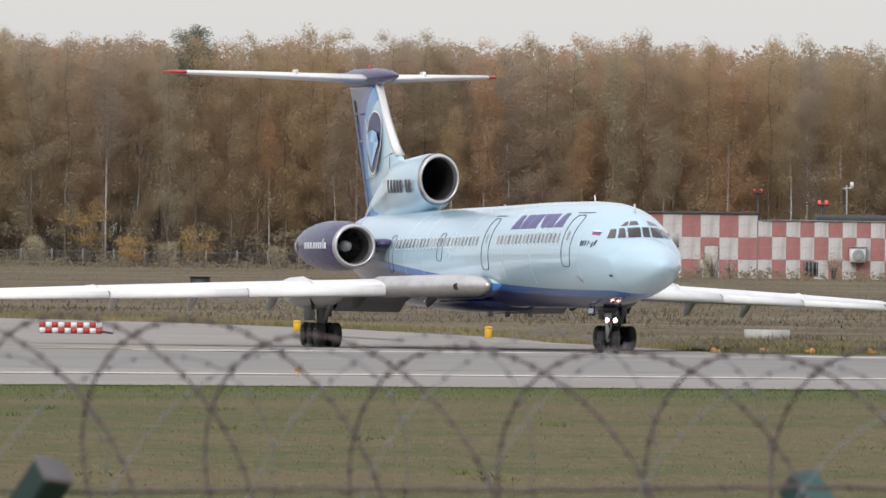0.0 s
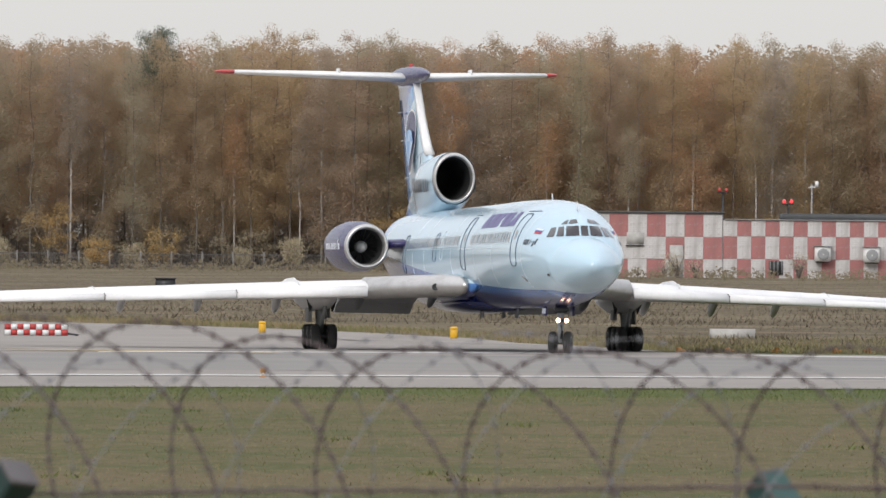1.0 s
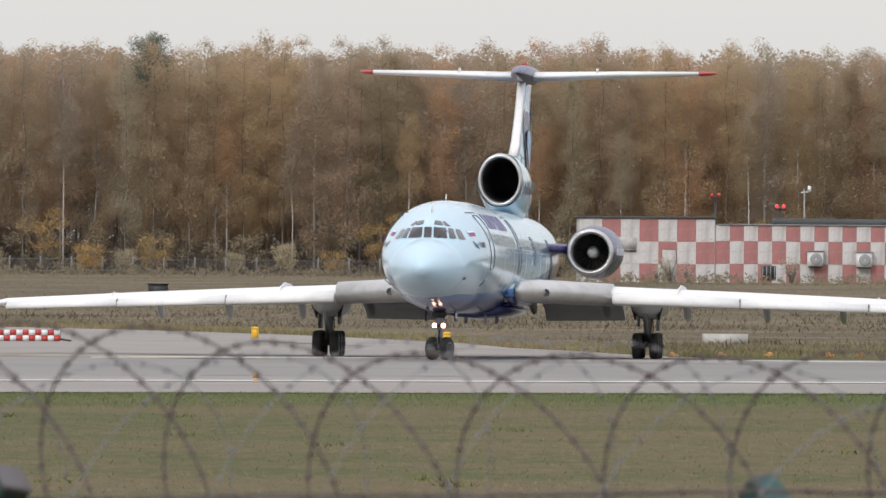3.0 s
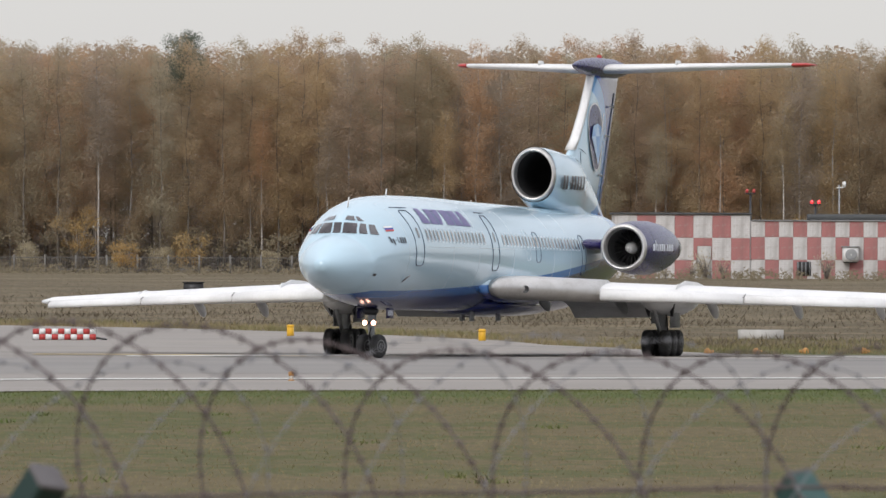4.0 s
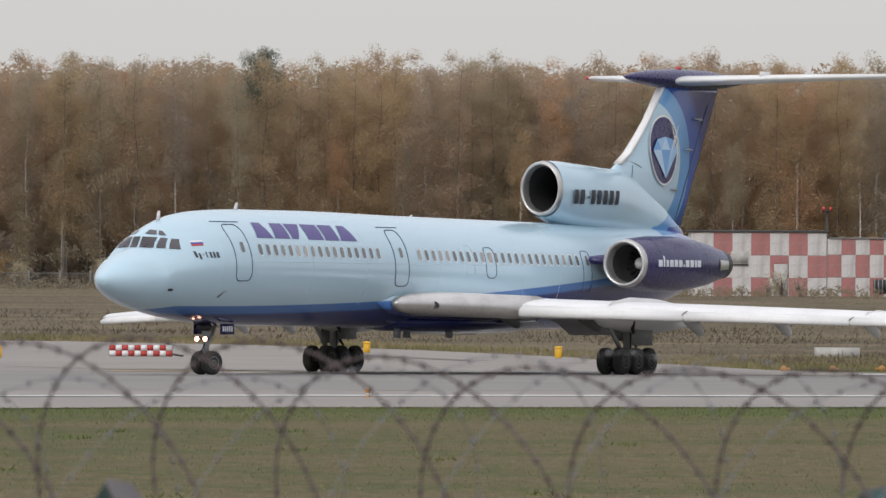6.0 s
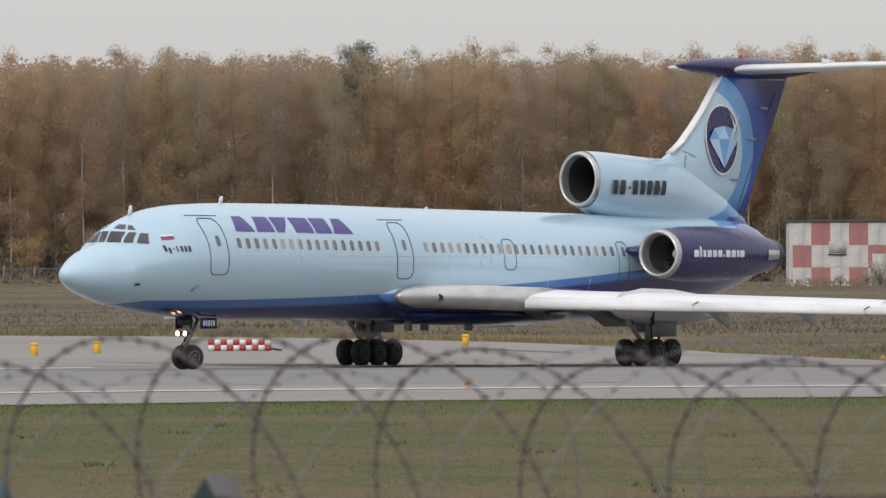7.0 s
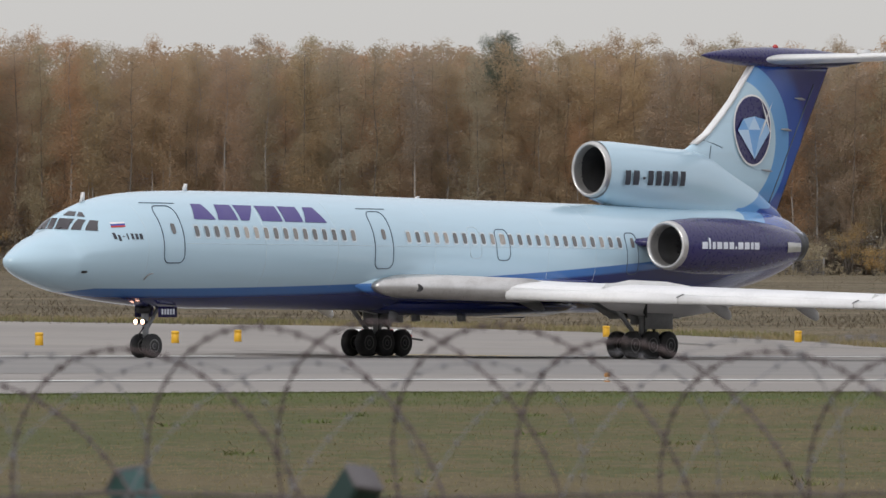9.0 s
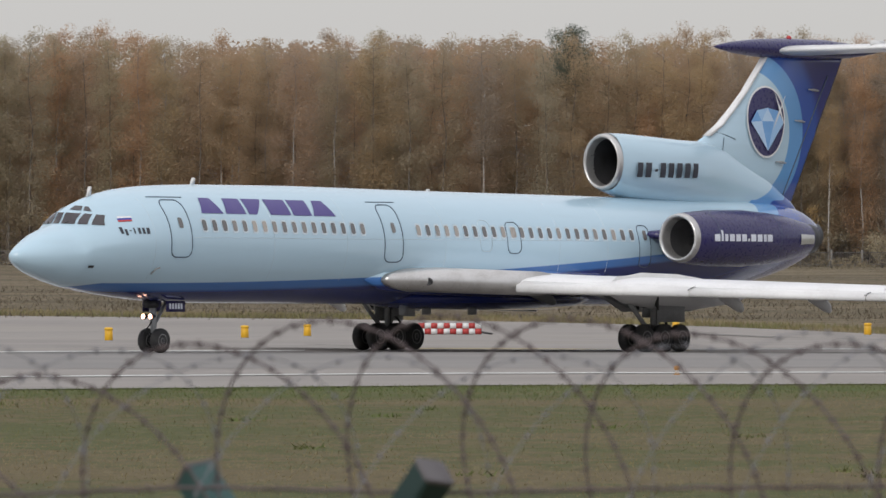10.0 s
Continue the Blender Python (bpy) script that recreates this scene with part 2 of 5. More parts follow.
GRASS, CONCRETE = grass_material(), pavement_material()
MARK = worn("white_marking", (0.72, 0.72, 0.7), (0.36, 0.35, 0.33), 0.8, 0, 0.7, 8, 0.5)
AMBER = worn("yellow_marking", (0.45, 0.33, 0.13), (0.33, 0.29, 0.22), 0.8, 0, 0.5, 6, 0.8)
TAR = worn("tar_joint", (0.09, 0.088, 0.085), (0.16, 0.155, 0.15), 0.8, 0, 0.5, 6, 0.6)
RUBBERED = worn("rubber_track", (0.198, 0.186, 0.177), (0.24, 0.223, 0.208), 0.8, 0, 0.08, 1.5, 0.9)


def sheet(rows, lift):
    """A strip on the ground between left and right points, laid a little above it."""
    bm = bmesh.new()
    prev = None
    for (x0, y0), (x1, y1) in rows:
        pair = [bm.verts.new((x, y, ground_z(y) + lift)) for x, y in ((x0, y0), (x1, y1))]
        if prev:
            bm.faces.new((prev[0], prev[1], pair[1], pair[0]))
        prev = pair
    return bm


def band(points, width, lift):
    """A painted line of that width along points (width across the line of sight: along y)."""
    dense = []
    for a, b in zip(points, points[1:]):
        for i in range(12):
            dense.append([p + (q - p) * i / 12 for p, q in zip(a, b)])
    dense.append(points[-1])
    return sheet([((x, y - width / 2), (x, y + width / 2)) for x, y in dense], lift)


def build_ground():
    bm = bmesh.new()
    xs = [-2500, -400, -150] + list(range(-100, 101, 10)) + [150, 400, 2500]
    ys = [-300, 0, 60, 100, 150, 200, 230, 300, 360, 400, 430, 480, 560, 640, 700, 800, 950, 1200, 2000, 4500]
    grid = [[bm.verts.new((x, y, ground_z(y))) for x in xs] for y in ys]
    for r0, r1 in zip(grid, grid[1:]):
        for i in range(len(xs) - 1):
            bm.faces.new((r0[i], r0[i + 1], r1[i + 1], r1[i]))
    solo("ground", bm, GRASS, "autumn grass airfield, green and straw-coloured", "grass", kind="structure")
    # Pavement: near edge from the left to the right, far edge that swings in towards the right.
    near = ((-200, 75), (-60, 150), (-13.8, 201), (-5, 212), (4.6, 217.8), (13.3, 223), (25, 228), (60, 236), (300, 260))
    far = ((-300, 610), (-60, 540), (-35, 512), (-15, 498), (-6.3, 488), (2, 471), (9.5, 444), (13, 408), (14.6, 378), (16.6, 361), (20, 357), (26, 356), (60, 358), (300, 380))
    rows = []
    for x in [-200, -120] + list(np.arange(-60, 40.1, 1.0)) + [60, 120, 300]:
        y0, y1 = lerp_table(near, x)[0], lerp_table(far, x)[0]
        y0 += 0.5 * noise.noise((x * 0.7, 3, 0))
        y1 += 1.2 * noise.noise((x * 0.5, 9, 0))
        rows.append((x, y0, y1))
    bm = bmesh.new()
    prev = None
    for x, y0, y1 in rows:
        stops = [y0, 250, 300, 330, 350] if y1 < 395 else [y0, 250, 300, 330, 380]
        stops += [430, y1] if y1 > 432 else [min(385, y1 - 4), y1]
        col = [bm.verts.new((x, y, ground_z(y) + 0.025)) for y in stops]
        if prev:
            for i in range(len(col) - 1):
                bm.faces.new((prev[i], col[i], col[i + 1], prev[i + 1]))
        prev = col
    solo("pavement", bm, CONCRETE, "worn grey concrete taxiway", "taxiway", kind="structure")
    edge_line = [(-60, 172), (-15.7, 229), (-5.7, 241), (3.6, 247), (15, 252.5), (60, 268)]
    solo("edge_line", band(edge_line, 2.6, 0.042), MARK, "worn white painted edge line on the taxiway", "road marking", kind="structure")
    solo("centre_marking", band([(-40, 296), (-22, 321), (-18.6, 325.5), (-12.5, 331.5)], 4.0, 0.042), MARK, "worn white painted line on the taxiway", "road marking", kind="structure")
    solo("centre_marking", band([(-5.6, 336), (-1, 342), (3.4, 346), (7, 348), (11, 350)], 4.0, 0.042), MARK, "worn white painted line on the taxiway", "road marking", kind="structure")
    solo("centre_marking", band([(17.2, 346), (20.3, 343.5), (30, 343)], 4.5, 0.042), MARK, "bright white painted line on the taxiway", "road marking", kind="structure")
    solo("lead_line", band([(-9, 345), (-6.5, 346), (-3, 343), (0.5, 341)], 5, 0.038), AMBER, "faded yellow painted lead-in line", "road marking", kind="structure")
    solo("tar_joint", band([(-14, 372), (-9, 352), (0, 330), (14, 326), (40, 322)], 1.2, 0.036), TAR, "dark tar joint in the concrete", "tar joint", kind="structure")
    solo("tar_joint", band([(0, 446), (6, 425), (10.5, 402), (14, 385)], 1.8, 0.065), TAR, "dark tar joint in the concrete", "tar joint", kind="structure")
    solo("tar_joint", band([(-22, 350), (-14, 341), (-8, 338), (0, 336)], 0.8, 0.036), TAR, "dark tar joint in the concrete", "tar joint", kind="structure")
    solo("tyre_track", band([(-60, 262), (-20, 286), (0, 296), (14, 301), (60, 310)], 68.0, 0.031), RUBBERED, "darker rubbered band along the taxiway", "tyre marks", kind="structure")


build_ground()


# ---- airfield furniture ----
def build_bollard():
    ob = thing("marker_bollard", "yellow plastic edge marker standing beside the taxiway", "marker", group="yellow edge markers")
    part("body", lathe([(0, 0.12), (0.02, 0.145), (0.34, 0.14), (0.36, 0.125)], "z", 20, True), YELLOW, ob)
    part("cap", lathe([(0.36, 0.13), (0.37, 0.15), (0.43, 0.15), (0.46, 0.12), (0.47, 0.03)], "z", 20, True), YELLOW, ob)
    part("base", lathe([(-0.04, 0.17), (0.012, 0.17), (0.02, 0.13)], "z", 20, True), GREY, ob)
    return ob


def on_ground(x, y, turn=0, lift=0.0):
    return pose(x, y, ground_z(y) + lift, 0, 0, turn)


PALESTONE = worn("pale_concrete", (0.5, 0.49, 0.47), (0.33, 0.32, 0.3), 0.85, 0, 2, 12, 0.6, bump=0.2)


def build_markers():
    first = build_bollard()
    places = ((-0.05, 456), (8.5, 441), (-22.6, 393), (-18.3, 418.5), (-16.15, 432), (17.2, 428))
    first.matrix_world = on_ground(*places[0], lift=0.03) @ Matrix.Scale(1.16, 4)
    for x, y in places[1:5]:
        copy_thing(first, on_ground(x, y, random.uniform(0, 90), 0.03))
    # The small taxiway light on its stake.
    ob = thing("taxiway_light", "small orange and white taxiway edge light", "marker light", on_ground(0, 240, 0, 0.02) @ Matrix.Scale(0.85, 4))
    part("base", lathe([(0, 0.09), (0.03, 0.09), (0.04, 0.045)], "z", 16, True), ORANGE, ob)
    part("stem", lathe([(0.04, 0.05), (0.12, 0.045), (0.14, 0.07)], "z", 16, True), WHITE, ob, "white stem")
    part("lens", lathe([(0.14, 0.07), (0.17, 0.085), (0.24, 0.08), (0.27, 0.04)], "z", 16, True), ORANGE, ob)
    # Low orange lights on the grass verge.
    low = thing("verge_light", "low orange edge light lying on the verge", "marker light", on_ground(15.4, 366, 8), "orange verge lights")
    part("housing", lathe([(0, 0.11), (0.06, 0.13), (0.16, 0.11), (0.22, 0.05)], "z", 14, True), ORANGE, low)
    part("arm", tube([(0.1, 0, 0.06), (0.24, 0, 0.1)], [0.07, 0.05], 8), ORANGE, low)
    for x, y, a in ((17.3, 368, 20), (19.3, 371, 185), (21.6, 373, 10), (23.0, 375, 170)):
        copy_thing(low, on_ground(x, y, a))
    # Red and white chequered barrier board.
    ob = thing("barrier_board", "red and white chequered barrier board on the taxiway", "barrier", on_ground(-10.1, 440, 4, 0.03))
    part("frame", boxed((-1.42, 0.03, 0.0), (1.42, 0.09, 0.52), 0.01), GREY, ob)
    white, red = mesh_of("square", boxed((-0.138, -0.02, -0.12), (0.138, 0.04, 0.12), 0.006), WHITE), mesh_of("square", boxed((-0.138, -0.02, -0.12), (0.138, 0.04, 0.12), 0.006), RED)
    for i in range(10):
        for j in range(2):
            sq = new("square", red if (i + j) % 2 else white)
            sq.parent = ob
            sq.matrix_basis = pose(-1.26 + 0.28 * i, 0, 0.135 + 0.25 * j)
    part("foot", tube([(1.42, 0.06, 0.1), (1.9, 0.06, 0.02)], 0.05, 6), DARK, ob)
    # Pale concrete slab in the far grass.
    solo("concrete_slab", boxed((-1.0, -0.5, -0.1), (1.0, 0.5, 0.42), 0.012), PALESTONE, "pale concrete slab lying in the dry grass", "concrete slab", on_ground(21.6, 455, 5))


build_markers()


# ---- the jet. Its space: x to port, y aft of the nose wheels, z up; stations count from 5.6 ahead of them ----
NOSE = 5.6
# station, top, bottom, half width
HULL = (
    (-1.3, 3.13, 3.07, 0.03), (-1.25, 3.24, 2.95, 0.17), (-1.08, 3.35, 2.81, 0.32), (-0.6, 3.6, 2.58, 0.64), (0.0, 3.88, 2.39, 0.95), (0.6, 4.09, 2.23, 1.18), (0.8, 4.16, 2.19, 1.26),
    (1.1, 4.54, 2.12, 1.36), (1.6, 4.78, 2.05, 1.5), (2.5, 5.06, 1.92, 1.68), (3.8, 5.29, 1.78, 1.82), (5.2, 5.4, 1.68, 1.88),
    (7.5, 5.46, 1.61, 1.90), (11, 5.46, 1.6, 1.90), (18, 5.37, 1.57, 1.90), (27, 5.27, 1.52, 1.90), (31, 5.22, 1.56, 1.88),
    (34, 5.19, 1.86, 1.78), (37.4, 5.13, 2.45, 1.45), (38.8, 5.06, 2.75, 1.15), (39.9, 4.84, 3.1, 0.84), (40.7, 4.5, 3.46, 0.5))


def smooth_hull(s):
    """Hull section at a station, on a smooth curve through the table (in places by tangents)."""
    t = HULL
    k = max(0, min(len(t) - 2, next((i for i in range(len(t) - 1) if s <= t[i + 1][0]), len(t) - 2)))
    a, b = t[k], t[k + 1]
    h = b[0] - a[0]
    f = max(0.0, min(1.0, (s - a[0]) / h))
    out = []
    for c in (1, 2, 3):
        def slope(i):
            if i in (0, len(t) - 1):
                j = min(max(i, 1), len(t) - 1)
                return (t[j][c] - t[j - 1][c]) / (t[j][0] - t[j - 1][0])
            d0 = (t[i][c] - t[i - 1][c]) / (t[i][0] - t[i - 1][0])
            d1 = (t[i + 1][c] - t[i][c]) / (t[i + 1][0] - t[i][0])
            return 0.0 if d0 * d1 <= 0 else 2 * d0 * d1 / (d0 + d1)
        m0, m1 = slope(k) * h, slope(k + 1) * h
        out.append((2 * f**3 - 3 * f**2 + 1) * a[c] + (f**3 - 2 * f**2 + f) * m0 + (-2 * f**3 + 3 * f**2) * b[c] + (f**3 - f**2) * m1)
    return out


def crest(s):
    """How pinched the upper half of a section is: 2 is round, less is roof-shaped."""
    return lerp_table(((-1.3, 2.0), (0.0, 1.97), (0.5, 1.8), (1.1, 1.5), (2.1, 1.48), (3.4, 1.8), (5.0, 2.0), (50, 2.0)), s)[0]


def hull_y(s, z, side, off=0.012):
    """The point of the skin at a station and height."""
    top, bot, hw = smooth_hull(s)
    c, hh = (top + bot) / 2, (top - bot) / 2
    q = max(-1.0, min(1.0, (z - c) / hh))
    n = crest(s) if q > 0 else 2.0
    y = hw * max(0.0, 1 - abs(q) ** n) ** (1 / n)
    nrm = Vector((math.sqrt(max(0.0, 1 - q * q)) / hw, 0, q / hh)).normalized()
    return Vector((side * (y + off * nrm.x), s - NOSE, z + off * nrm.z))


def hull_front(y, z, off=0.014):
    """The point of the nose skin straight ahead of (y, z)."""
    lo, hi = -1.3, 4.0
    for _ in range(30):
        mid = (lo + hi) / 2
        top, bot, hw = smooth_hull(mid)
        c, hh = (top + bot) / 2, (top - bot) / 2
        n = crest(mid) if z > c else 2.0
        if abs(y / hw) ** n + abs((z - c) / hh) ** n > 1:
            lo = mid
        else:
            hi = mid
    return Vector((y, hi - NOSE - off, z + off))


def patch(bm, corners, where, n=5):
    """A four-cornered piece laid on the skin, in n by n cells."""
    a, b, c, d = [Vector((p[0], p[1], 0)) for p in corners]
    grid = []
    for i in range(n + 1):
        row = []
        for j in range(n + 1):
            u, v = i / n, j / n
            q = (a * (1 - u) + b * u) * (1 - v) + (d * (1 - u) + c * u) * v
            row.append(bm.verts.new(where(q.x, q.y)))
        grid.append(row)
    for r0, r1 in zip(grid, grid[1:]):
        for j in range(n):
            bm.faces.new((r0[j], r1[j], r1[j + 1], r0[j + 1]))
    return bm


def blob(bm, s, z, w, h, side, off=0.012, round_to=0.45, n=10):
    """A rounded window shape on the skin."""
    pts = []
    for k in range(n):
        a = 2 * math.pi * k / n
        c, d = math.cos(a), math.sin(a)
        pts.append(bm.verts.new(hull_y(s + w / 2 * math.copysign(abs(c) ** round_to, c), z + h / 2 * math.copysign(abs(d) ** round_to, d), side, off)))
    bm.faces.new(pts if side < 0 else pts[::-1])
    return bm


def seam(s, z0, z1, w, side, r=0.018, corner=0.22):
    """The rounded outline of a door on the skin."""
    pts = []
    for cx, cz, a0 in ((s + w / 2 - corner, z1 - corner, 0), (s - w / 2 + corner, z1 - corner, 90), (s - w / 2 + corner, z0 + corner, 180), (s + w / 2 - corner, z0 + corner, 270)):
        for k in range(5):
            a = radians(a0 + 22.5 * k)
            pts.append((cx + corner * math.cos(a), cz + corner * math.sin(a)))
    dense = []
    for (a, b), (c, d) in zip(pts, pts[1:] + pts[:1]):
        m = max(1, int(math.hypot(c - a, d - b) / 0.18))
        dense += [(a + (c - a) * i / m, b + (d - b) * i / m) for i in range(m)]
    path = [hull_y(p, q, side, 0.004) for p, q in dense]
    return tube(path + path[:1], r, 5)


def wing_section(le, z, chord, thick, twist=0.0, k=12):
    """A rounded aerofoil ring in the y-z plane."""
    ring = []
    for i in range(2 * k):
        a = math.pi * i / k
        u = (1 - math.cos(a)) / 2 if i <= k else (1 - math.cos(2 * math.pi - a)) / 2
        yt = 5 * thick * (0.2969 * math.sqrt(u) - 0.126 * u - 0.3516 * u * u + 0.2843 * u**3 - 0.1036 * u**4)
        ring.append((u, yt if i <= k else -yt))
    return [(le - NOSE + u * chord, z + (w + 0.005 * math.sin(math.pi * u)) * chord - twist * u) for u, w in ring]


def surface(stations, side, k=12):
    """A wing or tail surface from (span, leading edge, z, chord, thickness, twist)."""
    return loft([[Vector((side * y, a, b)) for a, b in wing_section(le, z, ch, th, tw, k)] for y, le, z, ch, th, tw in stations])


def fix(bm):
    bmesh.ops.recalc_face_normals(bm, faces=bm.faces)
    return bm


# span, leading edge, z, chord, thickness, droop to the trailing edge
WING_ROWS = ((1.2, 15.1, 2.4, 11.6, 0.07, 0.25), (2.4, 16.15, 2.38, 10.5, 0.072, 0.22), (4.95, 18.45, 2.26, 8.6, 0.078, 0.2), (5.7, 19.1, 2.23, 8.1, 0.082, 0.18), (9.0, 22.0, 2.12, 6.2, 0.098, 0.1),
             (13.0, 25.5, 1.99, 4.6, 0.112, 0.04), (18.3, 30.1, 1.84, 2.6, 0.12, 0.02), (18.75, 30.75, 1.83, 1.9, 0.07, 0.02))


def wing_at(y):
    return lerp_table(WING_ROWS, y)


def build_wing(jet, side):
    wing = part("wing", fix(surface(WING_ROWS, side, 14)), WING, jet, "white swept wing with drooped slats")
    # Fat bare-metal leading edge next to the hull.
    rings = []
    for y, le, z, r, long in ((1.75, 15.0, 2.38, 0.3, 2.0), (1.95, 15.2, 2.38, 0.4, 2.4), (2.4, 15.95, 2.38, 0.42, 2.4), (4.88, 18.2, 2.27, 0.40, 2.3)):
        rings.append([Vector((side * y, le - NOSE + long * (1 - math.cos(a)) / 2, z + r * math.sin(a) * (1 if a < math.pi else 1.0))) for a in (2 * math.pi * k / 24 for k in range(24))])
    edge = part("leading_edge", fix(loft(rings)), BARE, wing, "bare metal inboard leading edge")
    part("air_inlet", lathe([(-0.06, 0.12), (-0.07, 0.13), (0.05, 0.1), (0.3, 0.09)], "y", 16, True, (side * 2.75, 16.42 - NOSE - 0.1, 2.33)), DARK, edge)
    part("root_fairing", fix(loft([[Vector((side * (1.55 + w * math.cos(a)), s - NOSE, zc + h * math.sin(a))) for a in (2 * math.pi * k / 20 for k in range(20))] for s, w, h, zc in ((14.4, 0.02, 0.05, 2.4), (15.2, 0.2, 0.34, 2.38), (17, 0.3, 0.46, 2.35), (22, 0.36, 0.5, 2.3), (26.5, 0.3, 0.4, 2.35), (28.5, 0.03, 0.05, 2.5))])), PAINT, wing)
    # Slats, moved forward and down.
    for y0, y1, tone in ((4.95, 9.2, WHITE), (9.25, 13.6, WHITE), (13.65, 18.2, WHITE)):
        rings = []
        for y in (y0, y1):
            le, z, ch, th, tw = wing_at(y)
            c = 0.17 * ch + 0.25
            ring = [(0, 0), (0.02, 0.10), (0.25, 0.17), (0.6, 0.2), (1.0, 0.19), (1.0, 0.16), (0.55, 0.05), (0.25, -0.1), (0.08, -0.13), (0.01, -0.08)]
            rings.append([Vector((side * y, le - NOSE - 0.35 + u * c, z - 0.16 + (w * 1.25 + 0.16 * u) * (0.25 + 0.09 * ch))) for u, w in ring])
        slat = part("slat", fix(loft(rings)), tone, wing)
        # Thin dark tube that draws the shade in the open slot behind the slat.
        part("slat_gap_shade", tube([rings[0][4] + Vector((0, 0.02, 0.004)), rings[1][4] + Vector((0, 0.02, 0.004))], 0.016, 5), DARK, slat, "dark strip drawn as shade in the gap behind the slat")
        part("slat_end", tube([q + Vector((side * 0.012, 0, 0.006)) for q in rings[1][1:5]], 0.012, 5), DARK, slat, "dark joint between the slats")
    # Flaps, let down behind the wing.
    for y0, y1 in ((1.85, 4.7), (6.7, 10.2), (10.3, 14.2)):
        rings = []
        for y in (y0, y1):
            le, z, ch, th, tw = wing_at(y)
            te = le + ch
            ring = [(-0.35, -0.05), (0.1, 0.02), (0.6, -0.14), (1.35, -0.55), (1.3, -0.6), (0.5, -0.3), (-0.1, -0.2), (-0.33, -0.16)]
            big = 0.35 + 0.075 * ch
            drop = 1.15 if y1 < 5 else 0.25
            rings.append([Vector((side * y, te - NOSE + (u - 0.4) * big, z - tw - 0.02 + w * big * drop)) for u, w in ring])
        part("flap", fix(loft(rings)), FLAP, wing, "grey lowered flap", smooth=False)
    # Flap track fairings with pale tips.
    for y, big in ((1.7, 0.95), (4.25, 1.0), (7.0, 1.1), (9.8, 1.05), (12.5, 1.0)):
        le, z, ch, th, tw = wing_at(y)
        s0 = le + ch * (0.62 if y < 5 else 0.82)
        long = 0.72 if y < 5 else 0.5
        bm = bmesh.new()
        rings = []
        for u, r, dz in ((0, 0.02, -0.08), (0.4, 0.12, -0.16), (1.2, 0.17, -0.26), (2.0, 0.17, -0.42), (2.5, 0.12, -0.53), (2.75, 0.02, -0.6)):
            rings.append([Vector((side * y + r * big * math.cos(a) * 0.8, s0 + u * big * long - NOSE, z - tw * 0.8 + dz * big + r * big * math.sin(a) * 1.3)) for a in (2 * math.pi * k / 12 for k in range(12))])
        part("flap_fairing", fix(loft(rings, bm=bm)), GREY if y < 5 else WHITE, wing)
    # Wing fences.
    for y, h in ((7.1, 0.1), (13.9, 0.07)):
        le, z, ch, th, tw = wing_at(y)
        prof = [(0.02, 0.02), (0.06, 0.2 * h + 0.12), (0.12, h), (0.24, h + 0.03), (0.5, h * 0.7), (0.7, 0.05), (0.5, -0.1), (0.1, -0.05)]
        rings = [[Vector((side * (y + d), le - NOSE + u * ch, z + 0.02 * ch + 0.03 * ch * math.sin(math.pi * min(1, u * 1.3)) + w)) for u, w in prof] for d in (-0.02, 0.02)]
        part("wing_fence", fix(loft(rings)), WHITE, wing, smooth=False)
    # Nacelle into which the bogie folds, standing proud over the wing's back.
    rings = []
    for s, r, zc in ((21.8, 0.05, 2.05), (22.9, 0.38, 2.0), (24.4, 0.54, 1.97), (26.5, 0.54, 1.93), (28.6, 0.36, 1.96), (30.4, 0.03, 2.02)):
        rings.append([Vector((side * 5.75 + r * 1.15 * math.cos(a), s - NOSE, zc + r * math.sin(a))) for a in (2 * math.pi * k / 24 for k in range(24))])
    part("gear_nacelle", fix(loft(rings)), WING, wing)
    part("gear_door", fix(boxed((side * 6.1 - 0.02, 24.2 - NOSE, 1.0), (side * 6.1 + 0.02, 25.7 - NOSE, 1.75), 0.01)), GREY, wing)
    part("gear_door", fix(boxed((side * 5.4 - 0.02, 24.3 - NOSE, 1.15), (side * 5.4 + 0.02, 25.5 - NOSE, 1.75), 0.01)), GREY, wing)
    return wing


